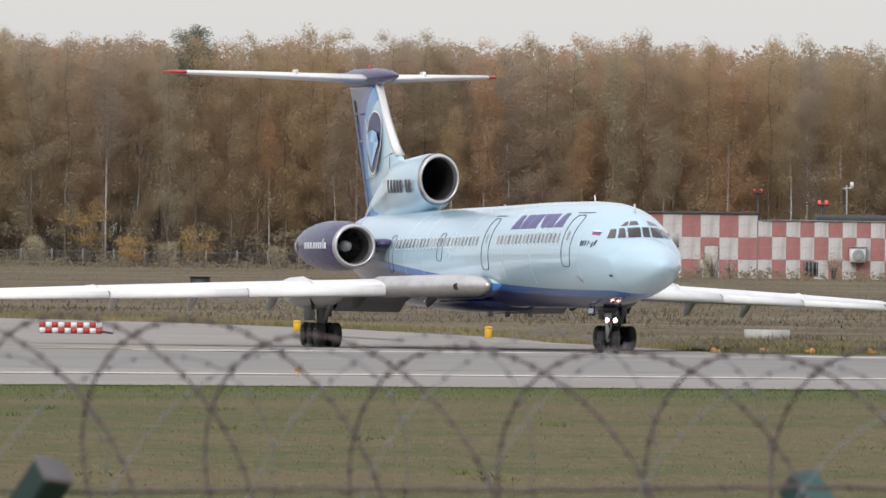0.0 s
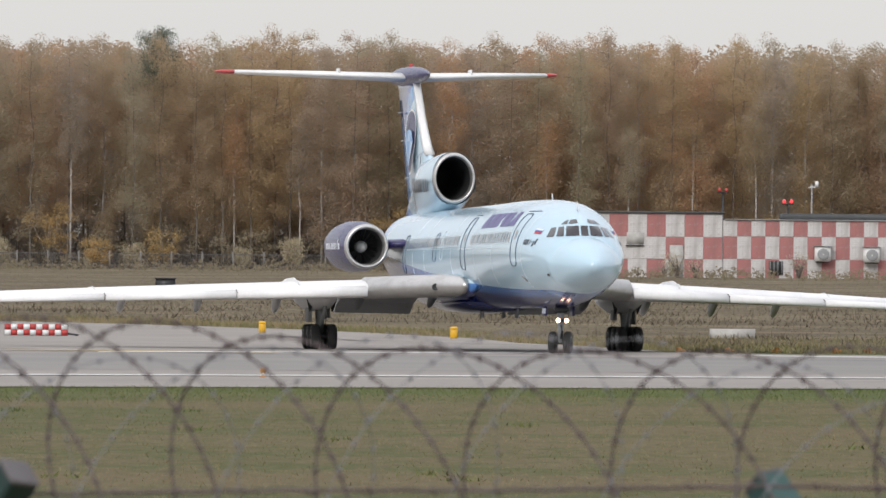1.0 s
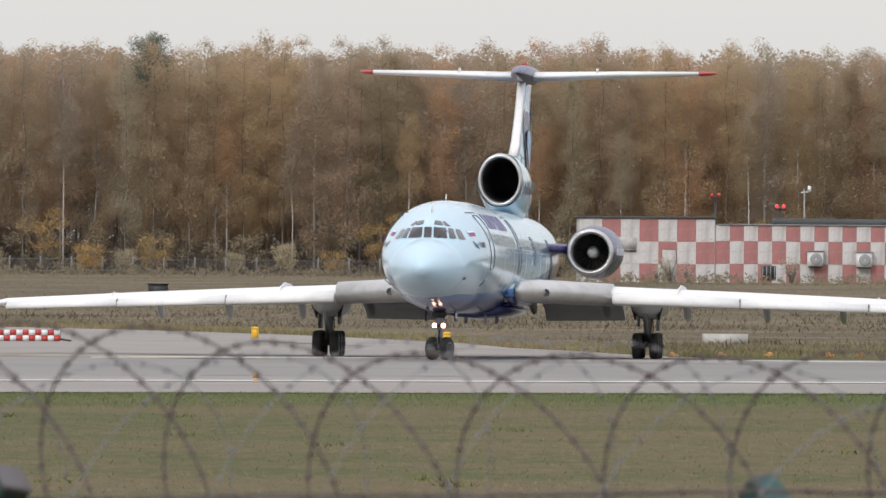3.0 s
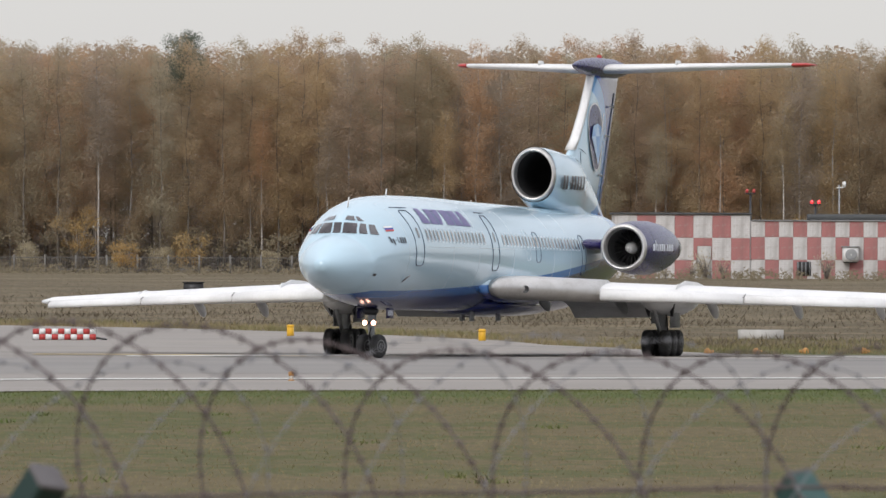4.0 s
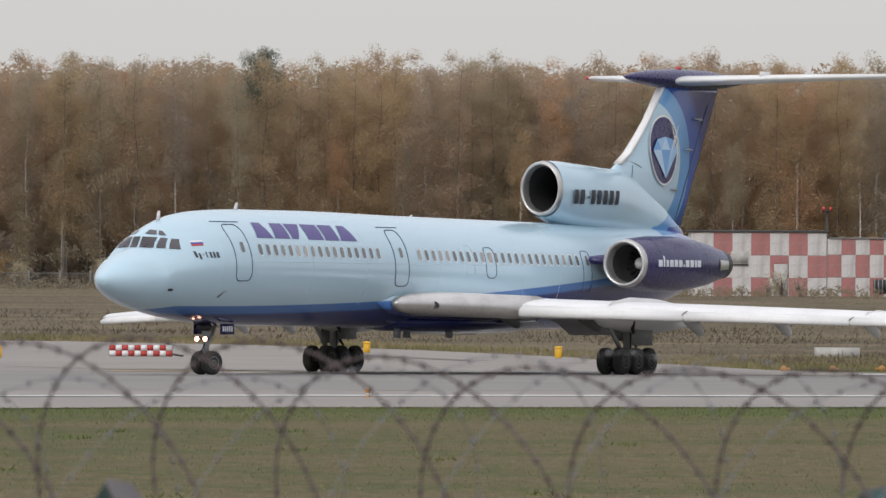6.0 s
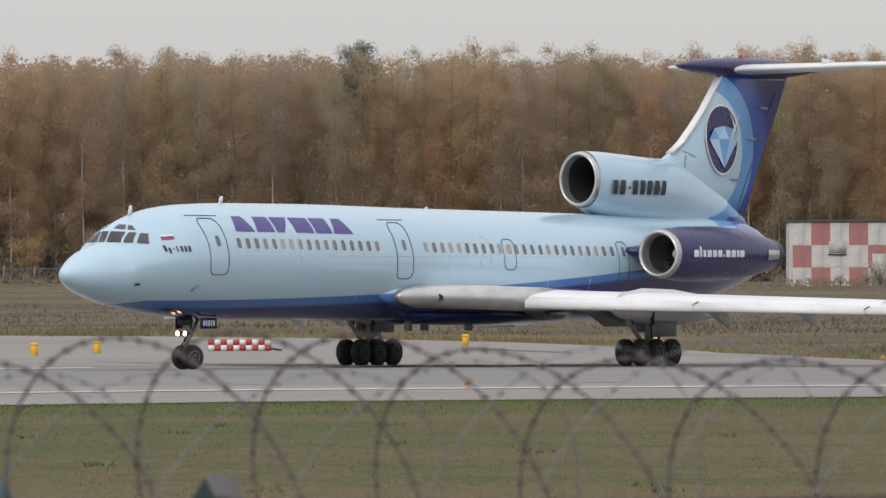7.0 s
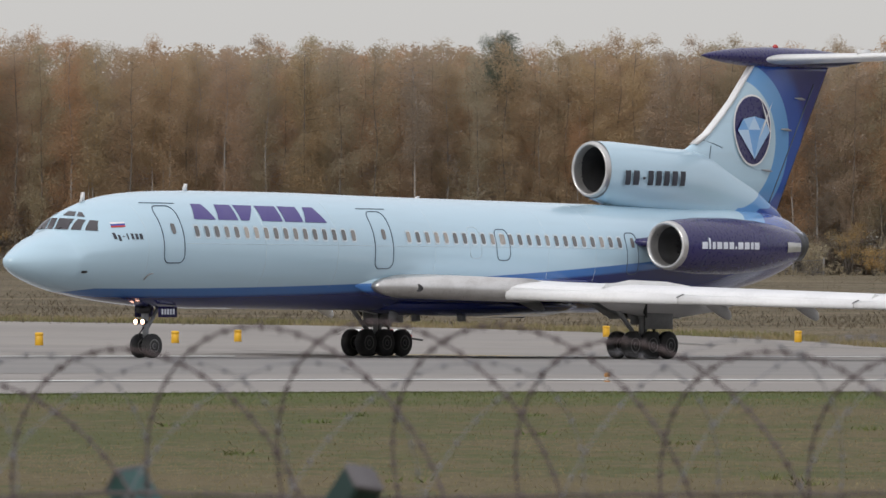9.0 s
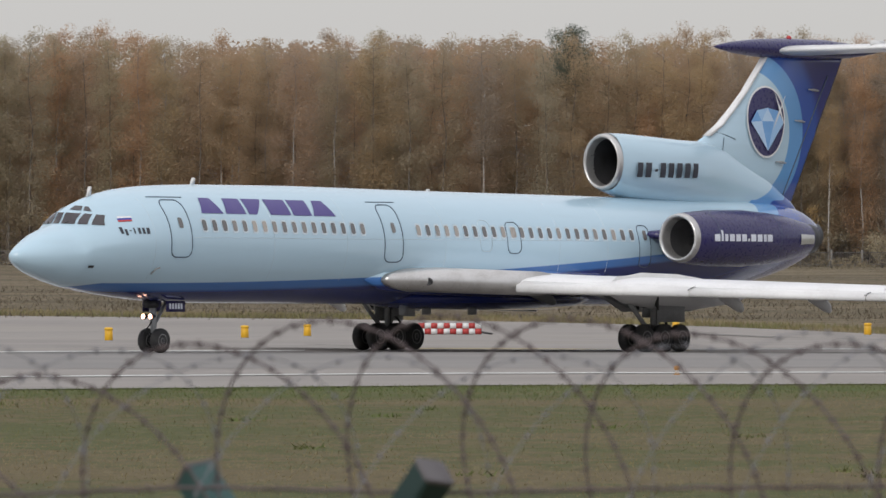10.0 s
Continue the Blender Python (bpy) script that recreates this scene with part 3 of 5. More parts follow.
def build_engine(jet, side):
    cx, cz = side * 3.31, 3.84
    at = (cx, 0, cz)
    prof = [(29.0, 0.70), (28.97, 0.76), (29.02, 0.82), (29.4, 0.88), (30.6, 0.96), (32.4, 0.97), (33.8, 0.88), (34.9, 0.75), (35.7, 0.6), (35.95, 0.55)]
    cowl = part("engine_nacelle", fix(lathe([(s - NOSE, r) for s, r in prof[2:]], "y", 40, False, at)), PURPLE, jet, "dark purple-blue engine nacelle")
    part("intake_ring", fix(lathe([(s - NOSE, r) for s, r in ((29.35, 0.66), (29.0, 0.68), (28.9, 0.72), (28.88, 0.77), (28.94, 0.815), (29.12, 0.85), (29.13, 0.845))], "y", 40, False, at)), BARE, cowl, "bare metal intake ring")
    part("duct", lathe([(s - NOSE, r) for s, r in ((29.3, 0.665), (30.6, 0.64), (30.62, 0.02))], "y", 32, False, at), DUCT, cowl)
    part("fan_hub", lathe([(s - NOSE, r) for s, r in ((29.95, 0.01), (30.0, 0.12), (30.15, 0.2), (30.6, 0.24))], "y", 20, False, at), WHITE, cowl, "pale spinner")
    vane = mesh_of("fan_vane", boxed((-0.012, 30.35 - NOSE, 0.18), (0.012, 30.55 - NOSE, 0.65)), DARK)
    for k in range(20):
        ob = new("fan_vane", vane)
        ob.parent = cowl
        ob.matrix_basis = pose(cx, 0, cz) @ Matrix.Rotation(2 * math.pi * k / 20, 4, "Y")
    part("exhaust", fix(lathe([(s - NOSE, r) for s, r in ((35.8, 0.57), (36.1, 0.53), (36.35, 0.5), (36.36, 0.46), (35.6, 0.5), (35.4, 0.02))], "y", 32, False, at)), DARK, cowl, "scorched dark metal exhaust nozzle")

    def on_tailpipe(s, z):
        r = lerp_table(prof, s)[0] + 0.025
        return Vector((cx + side * math.sqrt(max(0.01, r * r - (z - cz) ** 2)), s - NOSE, z))
    part("reverser_door", fix(patch(bmesh.new(), ((34.85, cz - 0.2), (35.85, cz - 0.17), (35.85, cz + 0.13), (34.85, cz + 0.16)), on_tailpipe, 5)), BARE, cowl, "bare metal reverser panel")
    for s in (30.1, 33.6):
        part("cowl_joint", fix(lathe([(s - NOSE - 0.012, lerp_table(prof, s)[0] + 0.004), (s - NOSE + 0.012, lerp_table(prof, s)[0] + 0.004)], "y", 40, False, at)), LINE, cowl)
    rings = []
    for y, z0 in ((1.2, 3.98), (2.47, 3.92)):
        rings.append([Vector((side * y, s - NOSE, z0 + w)) for s, w in ((29.15, 0.0), (29.3, 0.12), (30.2, 0.19), (33, 0.19), (34.6, 0.0), (33, -0.19), (30.2, -0.19), (29.3, -0.12))])
    part("pylon", fix(loft(rings)), PURPLE, jet)
    if side:
        for s, w, h0, h1 in ((30.05, 0.28, -0.1, 0.14), (30.4, 0.1, -0.1, 0.28), (30.58, 0.16, -0.1, 0.14), (30.82, 0.27, -0.1, 0.14), (31.17, 0.25, -0.1, 0.14), (31.5, 0.26, -0.1, 0.14), (31.84, 0.09, -0.1, 0.0), (32.0, 0.28, -0.1, 0.14), (32.36, 0.27, -0.1, 0.14), (32.71, 0.18, -0.1, 0.14), (32.95, 0.3, -0.1, 0.14)):
            def on_cowl(s, z):
                r = lerp_table(prof, s)[0] + 0.012
                return Vector((cx + side * math.sqrt(max(0.01, r * r - (z - cz - 0.0) ** 2)), s - NOSE, z))
            part("marking_bar", fix(patch(bmesh.new(), ((s - 0.25, cz - 0.01 + h0), (s + w - 0.25, cz - 0.01 + h0), (s + w - 0.25, cz - 0.01 + h1), (s - 0.25, cz - 0.01 + h1)), on_cowl, 3)), PALE, cowl, "pale lettering bar")
    return cowl


def build_tail(jet):
    # Centre intake over the hull, its fairing running back into the fin.
    rings = []
    for s, z0, top, hw in ((29.12, 5.45, 7.42, 0.82), (30.0, 5.2, 7.42, 0.87), (31.5, 5.0, 7.34, 0.9), (33.2, 4.9, 7.24, 0.84), (34.4, 4.85, 7.2, 0.68), (35.4, 4.8, 7.05, 0.5), (36.4, 4.75, 6.7, 0.38), (38, 4.7, 6.0, 0.3), (39.5, 4.5, 5.2, 0.2), (40.0, 4.4, 4.8, 0.1)):
        c, hh = (z0 + top) / 2, (top - z0) / 2
        rings.append([Vector((hw * math.copysign(abs(math.cos(a)) ** 0.85, math.cos(a)), s - NOSE, c + hh * math.sin(a))) for a in (2 * math.pi * k / 36 for k in range(36))])
    duct = part("centre_intake", fix(loft(rings, caps=False)), PAINT, jet)
    c0 = (0, 0, 6.44)
    part("intake_ring", fix(lathe([(s - NOSE, r) for s, r in ((29.35, 0.8), (28.98, 0.82), (28.9, 0.86), (28.9, 0.91), (28.98, 0.95), (29.2, 0.985))], "y", 40, False, c0, (0.835, 1))), BARE, duct, "bare metal intake ring")
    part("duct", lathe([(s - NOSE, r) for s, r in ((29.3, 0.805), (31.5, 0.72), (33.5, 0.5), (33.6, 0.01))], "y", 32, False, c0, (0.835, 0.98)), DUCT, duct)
    for i, (w, gap) in enumerate(((0.3, 0.08), (0.32, 0.1), (0.16, 0.1), (0.3, 0.08), (0.3, 0.08), (0.3, 0.08), (0.3, 0.08), (0.28, 0.0))):
        s = 29.75 + sum((0.38, 0.42, 0.26, 0.38, 0.38, 0.38, 0.38)[:i]) * 1.2
        lo, hi = (6.12, 6.2) if i == 2 else (5.92, 6.42)
        for side in (1, -1):
            def on_duct(a, z):
                return Vector((side * (0.935 * math.sqrt(max(0.1, 1 - ((z - 6.3) / 1.1) ** 2)) + 0.02), a - NOSE, z))
            part("marking_bar", fix(patch(bmesh.new(), ((s, lo), (s + w, lo), (s + w, hi), (s, hi)), on_duct, 3)), INK, duct, "black lettering bar")
    # Fin.
    rows = ((4.9, 34.9, 4.6, 0.08), (6.2, 34.1, 6.17, 0.075), (6.9, 33.85, 6.83, 0.072), (7.2, 34.25, 6.6, 0.072), (7.4, 34.68, 6.3, 0.072), (7.8, 35.42, 5.78, 0.073), (8.4, 36.18, 5.37, 0.074), (8.97, 36.84, 5.06, 0.075), (10.08, 37.89, 4.66, 0.075), (10.25, 38.05, 4.6, 0.075))
    rings = []
    for z, le, ch, th in rows:
        ring = wing_section(le, 0, ch, th)
        rings.append([Vector((w, s, z)) for s, w in ring])
    fin = part("fin", fix(loft(rings)), PAINT, jet)
    rings = []
    for z, le, ch, th in rows[4:]:
        ring = [(0.0, 0.0), (0.008, 0.03), (0.032, 0.055)]
        pts = [(le - NOSE - 0.02 + u * ch * 0.8, w * ch * 0.62) for u, w in ring]
        rings.append([Vector((w, s, z)) for s, w in pts] + [Vector((-w, s, z)) for s, w in pts[:0:-1]])
    part("fin_leading_edge", fix(loft(rings)), WHITE, fin, "white leading edge strip")
    # Roundel with a faceted gem and a star, both sides.
    def on_fin(s, z, off=0.02):
        for a, b in zip(rows, rows[1:]):
            if z <= b[0]:
                f = (z - a[0]) / (b[0] - a[0])
                le, ch, th = [p + (q - p) * f for p, q in zip(a[1:], b[1:])]
                u = min(0.98, max(0.02, (s - le) / ch))
                half = 5 * th * (0.2969 * math.sqrt(u) - 0.126 * u - 0.3516 * u * u + 0.2843 * u**3 - 0.1036 * u**4) * ch + 0.012 * math.sin(math.pi * u) * ch
                return half + off
        return 0.2
    for side in (1, -1):
        def disc(rx, rz, off):
            bm = bmesh.new()
            prev = None
            for r in (0.02, 0.35, 0.7, 1.0):
                ring = [bm.verts.new((side * on_fin(37.87 + rx * r * math.cos(a), 7.93 + rz * r * math.sin(a), off), 37.87 + rx * r * math.cos(a) - NOSE, 7.93 + rz * r * math.sin(a))) for a in (2 * math.pi * k / 36 for k in range(36))]
                if prev:
                    for k in range(36):
                        bm.faces.new((prev[k], prev[(k + 1) % 36], ring[(k + 1) % 36], ring[k]))
                prev = ring
            return fix(bm)
        rim = part("roundel", disc(1.1, 1.26, 0.015), WHITE, fin, "white rim of the tail roundel")
        part("roundel_field", disc(1.03, 1.19, 0.022), PURPLE, rim, "dark purple field")
        gem = ((-0.95, 0.02), (-0.6, 0.42), (0.0, 0.52), (0.6, 0.42), (0.95, 0.02), (0.55, -0.45), (0.0, -0.98), (-0.55, -0.45))
        facets = [((-0.95, 0.02), (-0.6, 0.42), (-0.35, 0.05)), ((-0.6, 0.42), (0.0, 0.52), (-0.35, 0.05)), ((0.0, 0.52), (0.35, 0.05), (-0.35, 0.05)), ((0.0, 0.52), (0.6, 0.42), (0.35, 0.05)),
                  ((0.6, 0.42), (0.95, 0.02), (0.35, 0.05)), ((-0.95, 0.02), (-0.35, 0.05), (0.0, -0.98)), ((-0.35, 0.05), (0.35, 0.05), (0.0, -0.98)), ((0.35, 0.05), (0.95, 0.02), (0.0, -0.98))]
        for i, tri in enumerate(facets):
            bm = bmesh.new()
            bm.faces.new([bm.verts.new((side * on_fin(37.87 + a, 7.9 + b, 0.075), 37.87 + a - NOSE, 7.9 + b)) for a, b in tri])
            part("facet", fix(bm), GEM[i % 3], rim, smooth=False)
        bm = bmesh.new()
        for p, q, w in (((0.9, 0.92), (0.1, -0.4), 0.05), ((0.25, 1.0), (0.85, -0.25), 0.05)):
            m = ((p[0] + q[0]) / 2, (p[1] + q[1]) / 2)
            d = Vector((p[0] - q[0], p[1] - q[1])).normalized()
            kite = (p, (m[0] - d.y * w, m[1] + d.x * w), q, (m[0] + d.y * w, m[1] - d.x * w))
            bm.faces.new([bm.verts.new((side * on_fin(38.0 + a, 8.0 + b, 0.1), 38.0 + a - NOSE, 8.0 + b)) for a, b in kite])
        part("star", fix(bm), WHITE, rim, "white four-pointed star", smooth=False)
    for side in (1, -1):
        hinge = [(z, 39.0 + (z - 5.3) * 0.62) for z in np.arange(5.4, 9.9, 0.3)]
        part("rudder_joint", tube([(side * on_fin(s, z, -0.004), s - NOSE, z) for z, s in hinge], 0.022, 5), LINE, fin, "dark gap ahead of the rudder")
        part("panel_joint", tube([(side * on_fin(s, z, -0.006), s - NOSE, z) for s, z in ((35.3, 6.5), (35.35, 6.9), (35.5, 7.35))], 0.012, 4), LINE, fin)
        part("panel_joint", tube([(side * on_fin(s, z, -0.006), s - NOSE, z) for s, z in ((35.15, 7.55), (35.7, 7.42), (36.1, 7.3))], 0.012, 4), LINE, fin)
    for z, s in ((6.55, 38.5), (8.0, 39.6), (9.1, 40.4)):
        for side in (1, -1):
            part("hinge_fairing", fix(tube([(side * 0.2, s - NOSE, z), (side * 0.26, s + 0.3 - NOSE, z - 0.02), (side * 0.18, s + 0.62 - NOSE, z - 0.04)], [0.02, 0.05, 0.02], 8)), GREY, fin)
    # Bullet and tailplane.
    prof = ((35.2, 0.01), (35.5, 0.1), (36.3, 0.24), (37.5, 0.36), (39.0, 0.43), (41.5, 0.42), (43.0, 0.3), (44.3, 0.12), (44.8, 0.01))
    bullet = part("bullet_fairing", fix(lathe([(s - NOSE, r) for s, r in prof], "y", 28, False, (0, 0, 10.5), (1.0, 0.85))), PURPLE, jet, "dark purple-blue bullet fairing")
    part("beacon", lathe([(0, 0.09), (0.06, 0.1), (0.13, 0.05)], "z", 12, True, (0, 39.5 - NOSE, 10.84)), RED, bullet)
    for side in (1, -1):
        stab = part("tailplane", fix(surface(((0.25, 38.3, 10.42, 4.1, 0.09, 0), (3.4, 41.5, 10.58, 3.0, 0.09, 0), (6.2, 44.35, 10.7, 1.9, 0.09, 0)), side)), WHITE, jet)
        part("tip", fix(surface(((6.2, 44.35, 10.7, 1.9, 0.095, 0), (6.6, 44.8, 10.72, 1.7, 0.09, 0), (6.78, 45.3, 10.73, 1.1, 0.06, 0)), side)), RED, stab, "red tailplane tip")
        part("vortex_fin", boxed((side * 2.6 - 0.02, 40.8 - NOSE, 10.6), (side * 2.6 + 0.02, 41.6 - NOSE, 10.8), 0.01), WHITE, stab)


def build_hull(jet):
    stations = [-1.3, -1.28, -1.24, -1.18, -1.08, -0.9, -0.7, -0.45, -0.2, 0.05, 0.3, 0.5, 0.65, 0.8, 0.9, 1.0, 1.1, 1.25, 1.45, 1.7, 2.0, 2.5, 3.0, 3.6, 4.3, 5, 6, 7.5] + list(np.arange(9, 34, 1.25)) + [34, 35, 36, 37, 38, 38.8, 39.4, 39.9, 40.3, 40.7]
    rings = []
    for s in stations:
        top, bot, hw = smooth_hull(s)
        c, hh = (top + bot) / 2, (top - bot) / 2
        ring = []
        for k in range(72):
            a = 2 * math.pi * k / 72
            e = 2 / crest(s) if math.sin(a) > 0 else 1.0
            ring.append(Vector((hw * math.copysign(abs(math.cos(a)) ** e, math.cos(a)), s - NOSE, c + hh * math.copysign(abs(math.sin(a)) ** e, math.sin(a)))))
        rings.append(ring)
    hull = part("fuselage", fix(loft(rings)), PAINT, jet, "pale blue hull over a dark blue belly")
    part("tail_nozzle", fix(lathe([(s - NOSE, r) for s, r in ((40.2, 0.6), (40.75, 0.49), (40.95, 0.45), (40.96, 0.41), (40.5, 0.3), (40.48, 0.01))], "y", 28, False, (0, 0, 3.98))), DARK, hull)
    # Cabin windows.
    def sill(s):
        return 4.12 - 0.0088 * (s - 6.0)
    rows = list(np.arange(6.0, 14.4, 0.497)) + list(np.arange(16.85, 28.4, 0.497))
    for side in (1, -1):
        for s in rows:
            rim = part("cabin_window", blob(bmesh.new(), s, sill(s), 0.31, 0.46, side, 0.006), FRAME, hull, "pale window rim")
            part("pane", blob(bmesh.new(), s, sill(s), 0.21, 0.35, side, 0.012), PORT, rim)
        # Doors.
        for s, z0, z1, w in ((4.82, 3.09, 4.93, 0.98), (15.5, 2.97, 4.85, 0.95), (21.85, 3.28, 4.32, 0.72), (28.95, 2.85, 4.26, 0.62)):
            door = part("door", seam(s, z0, z1, w, side, 0.02 if s < 20 else 0.017, min(0.25, w * 0.3)), LINE, hull, "closed cabin door with a dark seal")
            part("door_window", blob(bmesh.new(), s + 0.05, sill(s) + (0.06 if s < 16 else 0.0), 0.2, 0.34, side, 0.014), PORT, door)
            if s < 16:
                part("rain_gutter", tube([hull_y(s - 0.75 + 0.15 * k, z1 + 0.09, side, 0.006) for k in range(11)], 0.016, 5), LINE, door)
        part("hatch", seam(20.35, 3.34, 4.38, 0.62, side, 0.01, 0.2), FRAME, hull, "pale outline of an overwing hatch")
        # Skin joints round the hull, and one pale line along it.
        for s in (3.62, 9.4, 13.1, 18.2, 24.3, 26.9):
            part("joint_and_gleam", tube([hull_y(s, 2.35 + 0.2 * k, side, 0.001) for k in range(15)], 0.006, 4), FRAME, hull)
        # Lengthwise lap line, pale so that it draws the horizon's gleam below the windows.
        part("joint_and_gleam", tube([hull_y(5.4 + 1.2 * k, 3.72, side, 0.001) for k in range(20)], 0.006, 4), FRAME, hull)
        # Airline name as plain blocks: trapezia and slabs, six in a row.
        s, zt = 6.05, (5.01, 4.51)
        for i, (tl, tr, bl, br) in enumerate(((0.28, 0.78, 0.0, 1.08), (1.42, 2.2, 1.2, 2.2), (2.34, 3.3, 2.34, 2.75), (3.42, 4.45, 3.42, 4.45), (4.58, 5.5, 4.58, 5.5), (5.88, 6.38, 5.6, 6.72))):
            drop = -0.009
            def skin(a, z):
                return hull_y(a, z + drop * (a - 6.0), side, 0.013)
            part("name_block", fix(patch(bmesh.new(), ((s + bl, zt[1]), (s + br, zt[1]), (s + tr, zt[0]), (s + tl, zt[0])), skin, 6)), SCRIPT, hull, "purple lettering block")
        # Type marking as bars, and the little tricolour flag.
        for k, (w, h0, h1) in enumerate(((0.14, 0, 0.24), (0.12, -0.07, 0.16), (0.1, 0.09, 0.13), (0.07, 0, 0.22), (0.13, 0, 0.22), (0.13, 0, 0.22), (0.16, 0, 0.22))):
            a = 2.24 + 0.172 * k
            part("marking_bar", fix(patch(bmesh.new(), ((a, 3.83 + 0.85 * h0), (a + w * 0.8, 3.83 + 0.85 * h0), (a + w * 0.8, 3.83 + 0.85 * h1), (a, 3.83 + 0.85 * h1)), lambda p, q: hull_y(p, q, side), 2)), INK, hull, "small dark lettering bar")
        for k, mt in enumerate((RED, FLAGBLUE, WHITE)):
            part("flag_stripe", fix(patch(bmesh.new(), ((2.33 + 0.02 * k, 4.2 + 0.057 * k), (2.85 + 0.02 * k, 4.225 + 0.057 * k), (2.87 + 0.02 * k, 4.282 + 0.057 * k), (2.35 + 0.02 * k, 4.257 + 0.057 * k)), lambda p, q: hull_y(p, q, side), 4)), mt, hull)
        # Small probes and drains on the nose.
        part("probe", fix(blob(bmesh.new(), 1.1, 2.78, 0.24, 0.08, side, 0.02)), DARK, hull)
        part("probe", fix(tube([hull_y(3.7, 2.55, side), hull_y(3.75, 2.75, side, 0.08), hull_y(3.9, 2.78, side, 0.08)], 0.025, 6)), GREY, hull)
        # Cockpit glazing: wide screen, two side panes and two eyebrow panes.
        front = lambda p, q: hull_front(p * side, q)
        flank = lambda p, q: hull_y(p, q, side, 0.014)
        part("cockpit_window", fix(patch(bmesh.new(), ((0.2, 4.14), (0.66, 4.12), (0.57, 4.47), (0.19, 4.49)), front, 6)), GLASS, hull)
        part("cockpit_window", fix(patch(bmesh.new(), ((0.735, 4.12), (0.95, 4.11), (0.785, 4.44), (0.64, 4.46)), front, 5)), GLASS, hull)
        part("cockpit_window", fix(patch(bmesh.new(), ((1.02, 4.10), (1.21, 4.08), (0.985, 4.41), (0.85, 4.43)), front, 5)), GLASS, hull)
        part("eyebrow_window", fix(patch(bmesh.new(), ((0.19, 4.59), (0.48, 4.56), (0.37, 4.7), (0.19, 4.72)), front, 4)), GLASS, hull)
        part("eyebrow_window", fix(patch(bmesh.new(), ((0.53, 4.555), (0.7, 4.53), (0.5, 4.68), (0.42, 4.695)), front, 4)), GLASS, hull)
        part("wiper", tube([hull_front(side * 0.35, 4.12, 0.03), hull_front(side * 0.62, 4.36, 0.03)], 0.012, 5), DARK, hull)
    part("cockpit_window", fix(patch(bmesh.new(), ((-0.13, 4.14), (0.13, 4.14), (0.125, 4.49), (-0.125, 4.49)), hull_front, 5)), GLASS, hull)
    # Blade aerials along the spine.
    for s, h in ((2.35, 0.36), (7.45, 0.26), (19.5, 0.1)):
        top = smooth_hull(s)[0]
        bm = loft([[Vector((w, s - NOSE + u + k * 0.12, top - 0.04 + k * h)) for u, w in ((-0.12, 0), (0, 0.02), (0.16 - 0.1 * k, 0), (0, -0.02))] for k in (0, 1)])
        part("blade_aerial", fix(bm), WHITE, hull)
    part("belly_fairing", fix(loft([[Vector((w * math.cos(a), s - NOSE, 1.78 + h * math.sin(a))) for a in (2 * math.pi * k / 24 for k in range(24))] for s, w, h in ((16, 0.1, 0.05), (18, 1.3, 0.33), (22, 1.5, 0.42), (26, 1.4, 0.38), (29, 0.1, 0.05))])), PAINT, hull)
    for s, y in ((17.5, 0.5), (19.8, -0.4), (21, 0.6)):
        part("drain_mast", fix(boxed((y - 0.05, s - NOSE, 1.22), (y + 0.05, s + 0.4 - NOSE, 1.55), 0.02)), GREY, hull)


def build_wheel(jet, name, r, w, at):
    """A wheel about its own axle along x; keyed later."""
    prof = [(-w / 2, r * 0.55), (-w / 2, r * 0.86), (-w * 0.36, r * 0.97), (-w * 0.12, r), (w * 0.12, r), (w * 0.36, r * 0.97), (w / 2, r * 0.86), (w / 2, r * 0.55)]
    wheel = part(name, fix(lathe(prof, "x", 28, True)), RUBBER, jet, "black rubber tyre", m=pose(*at))
    for side in (1, -1):
        part("hub", fix(lathe([(side * w * 0.38, r * 0.58), (side * w * 0.52, r * 0.54), (side * w * 0.46, r * 0.3), (side * w * 0.56, r * 0.16), (side * w * 0.56, 0.01)], "x", 20, False)), HUB, wheel, "dull grey metal hub")
        part("hub_cap", fix(lathe([(side * w * 0.5, r * 0.2), (side * w * 0.62, r * 0.16), (side * w * 0.64, 0.005)], "x", 14, False)), DARK, wheel)
    return wheel


WHEELS = []


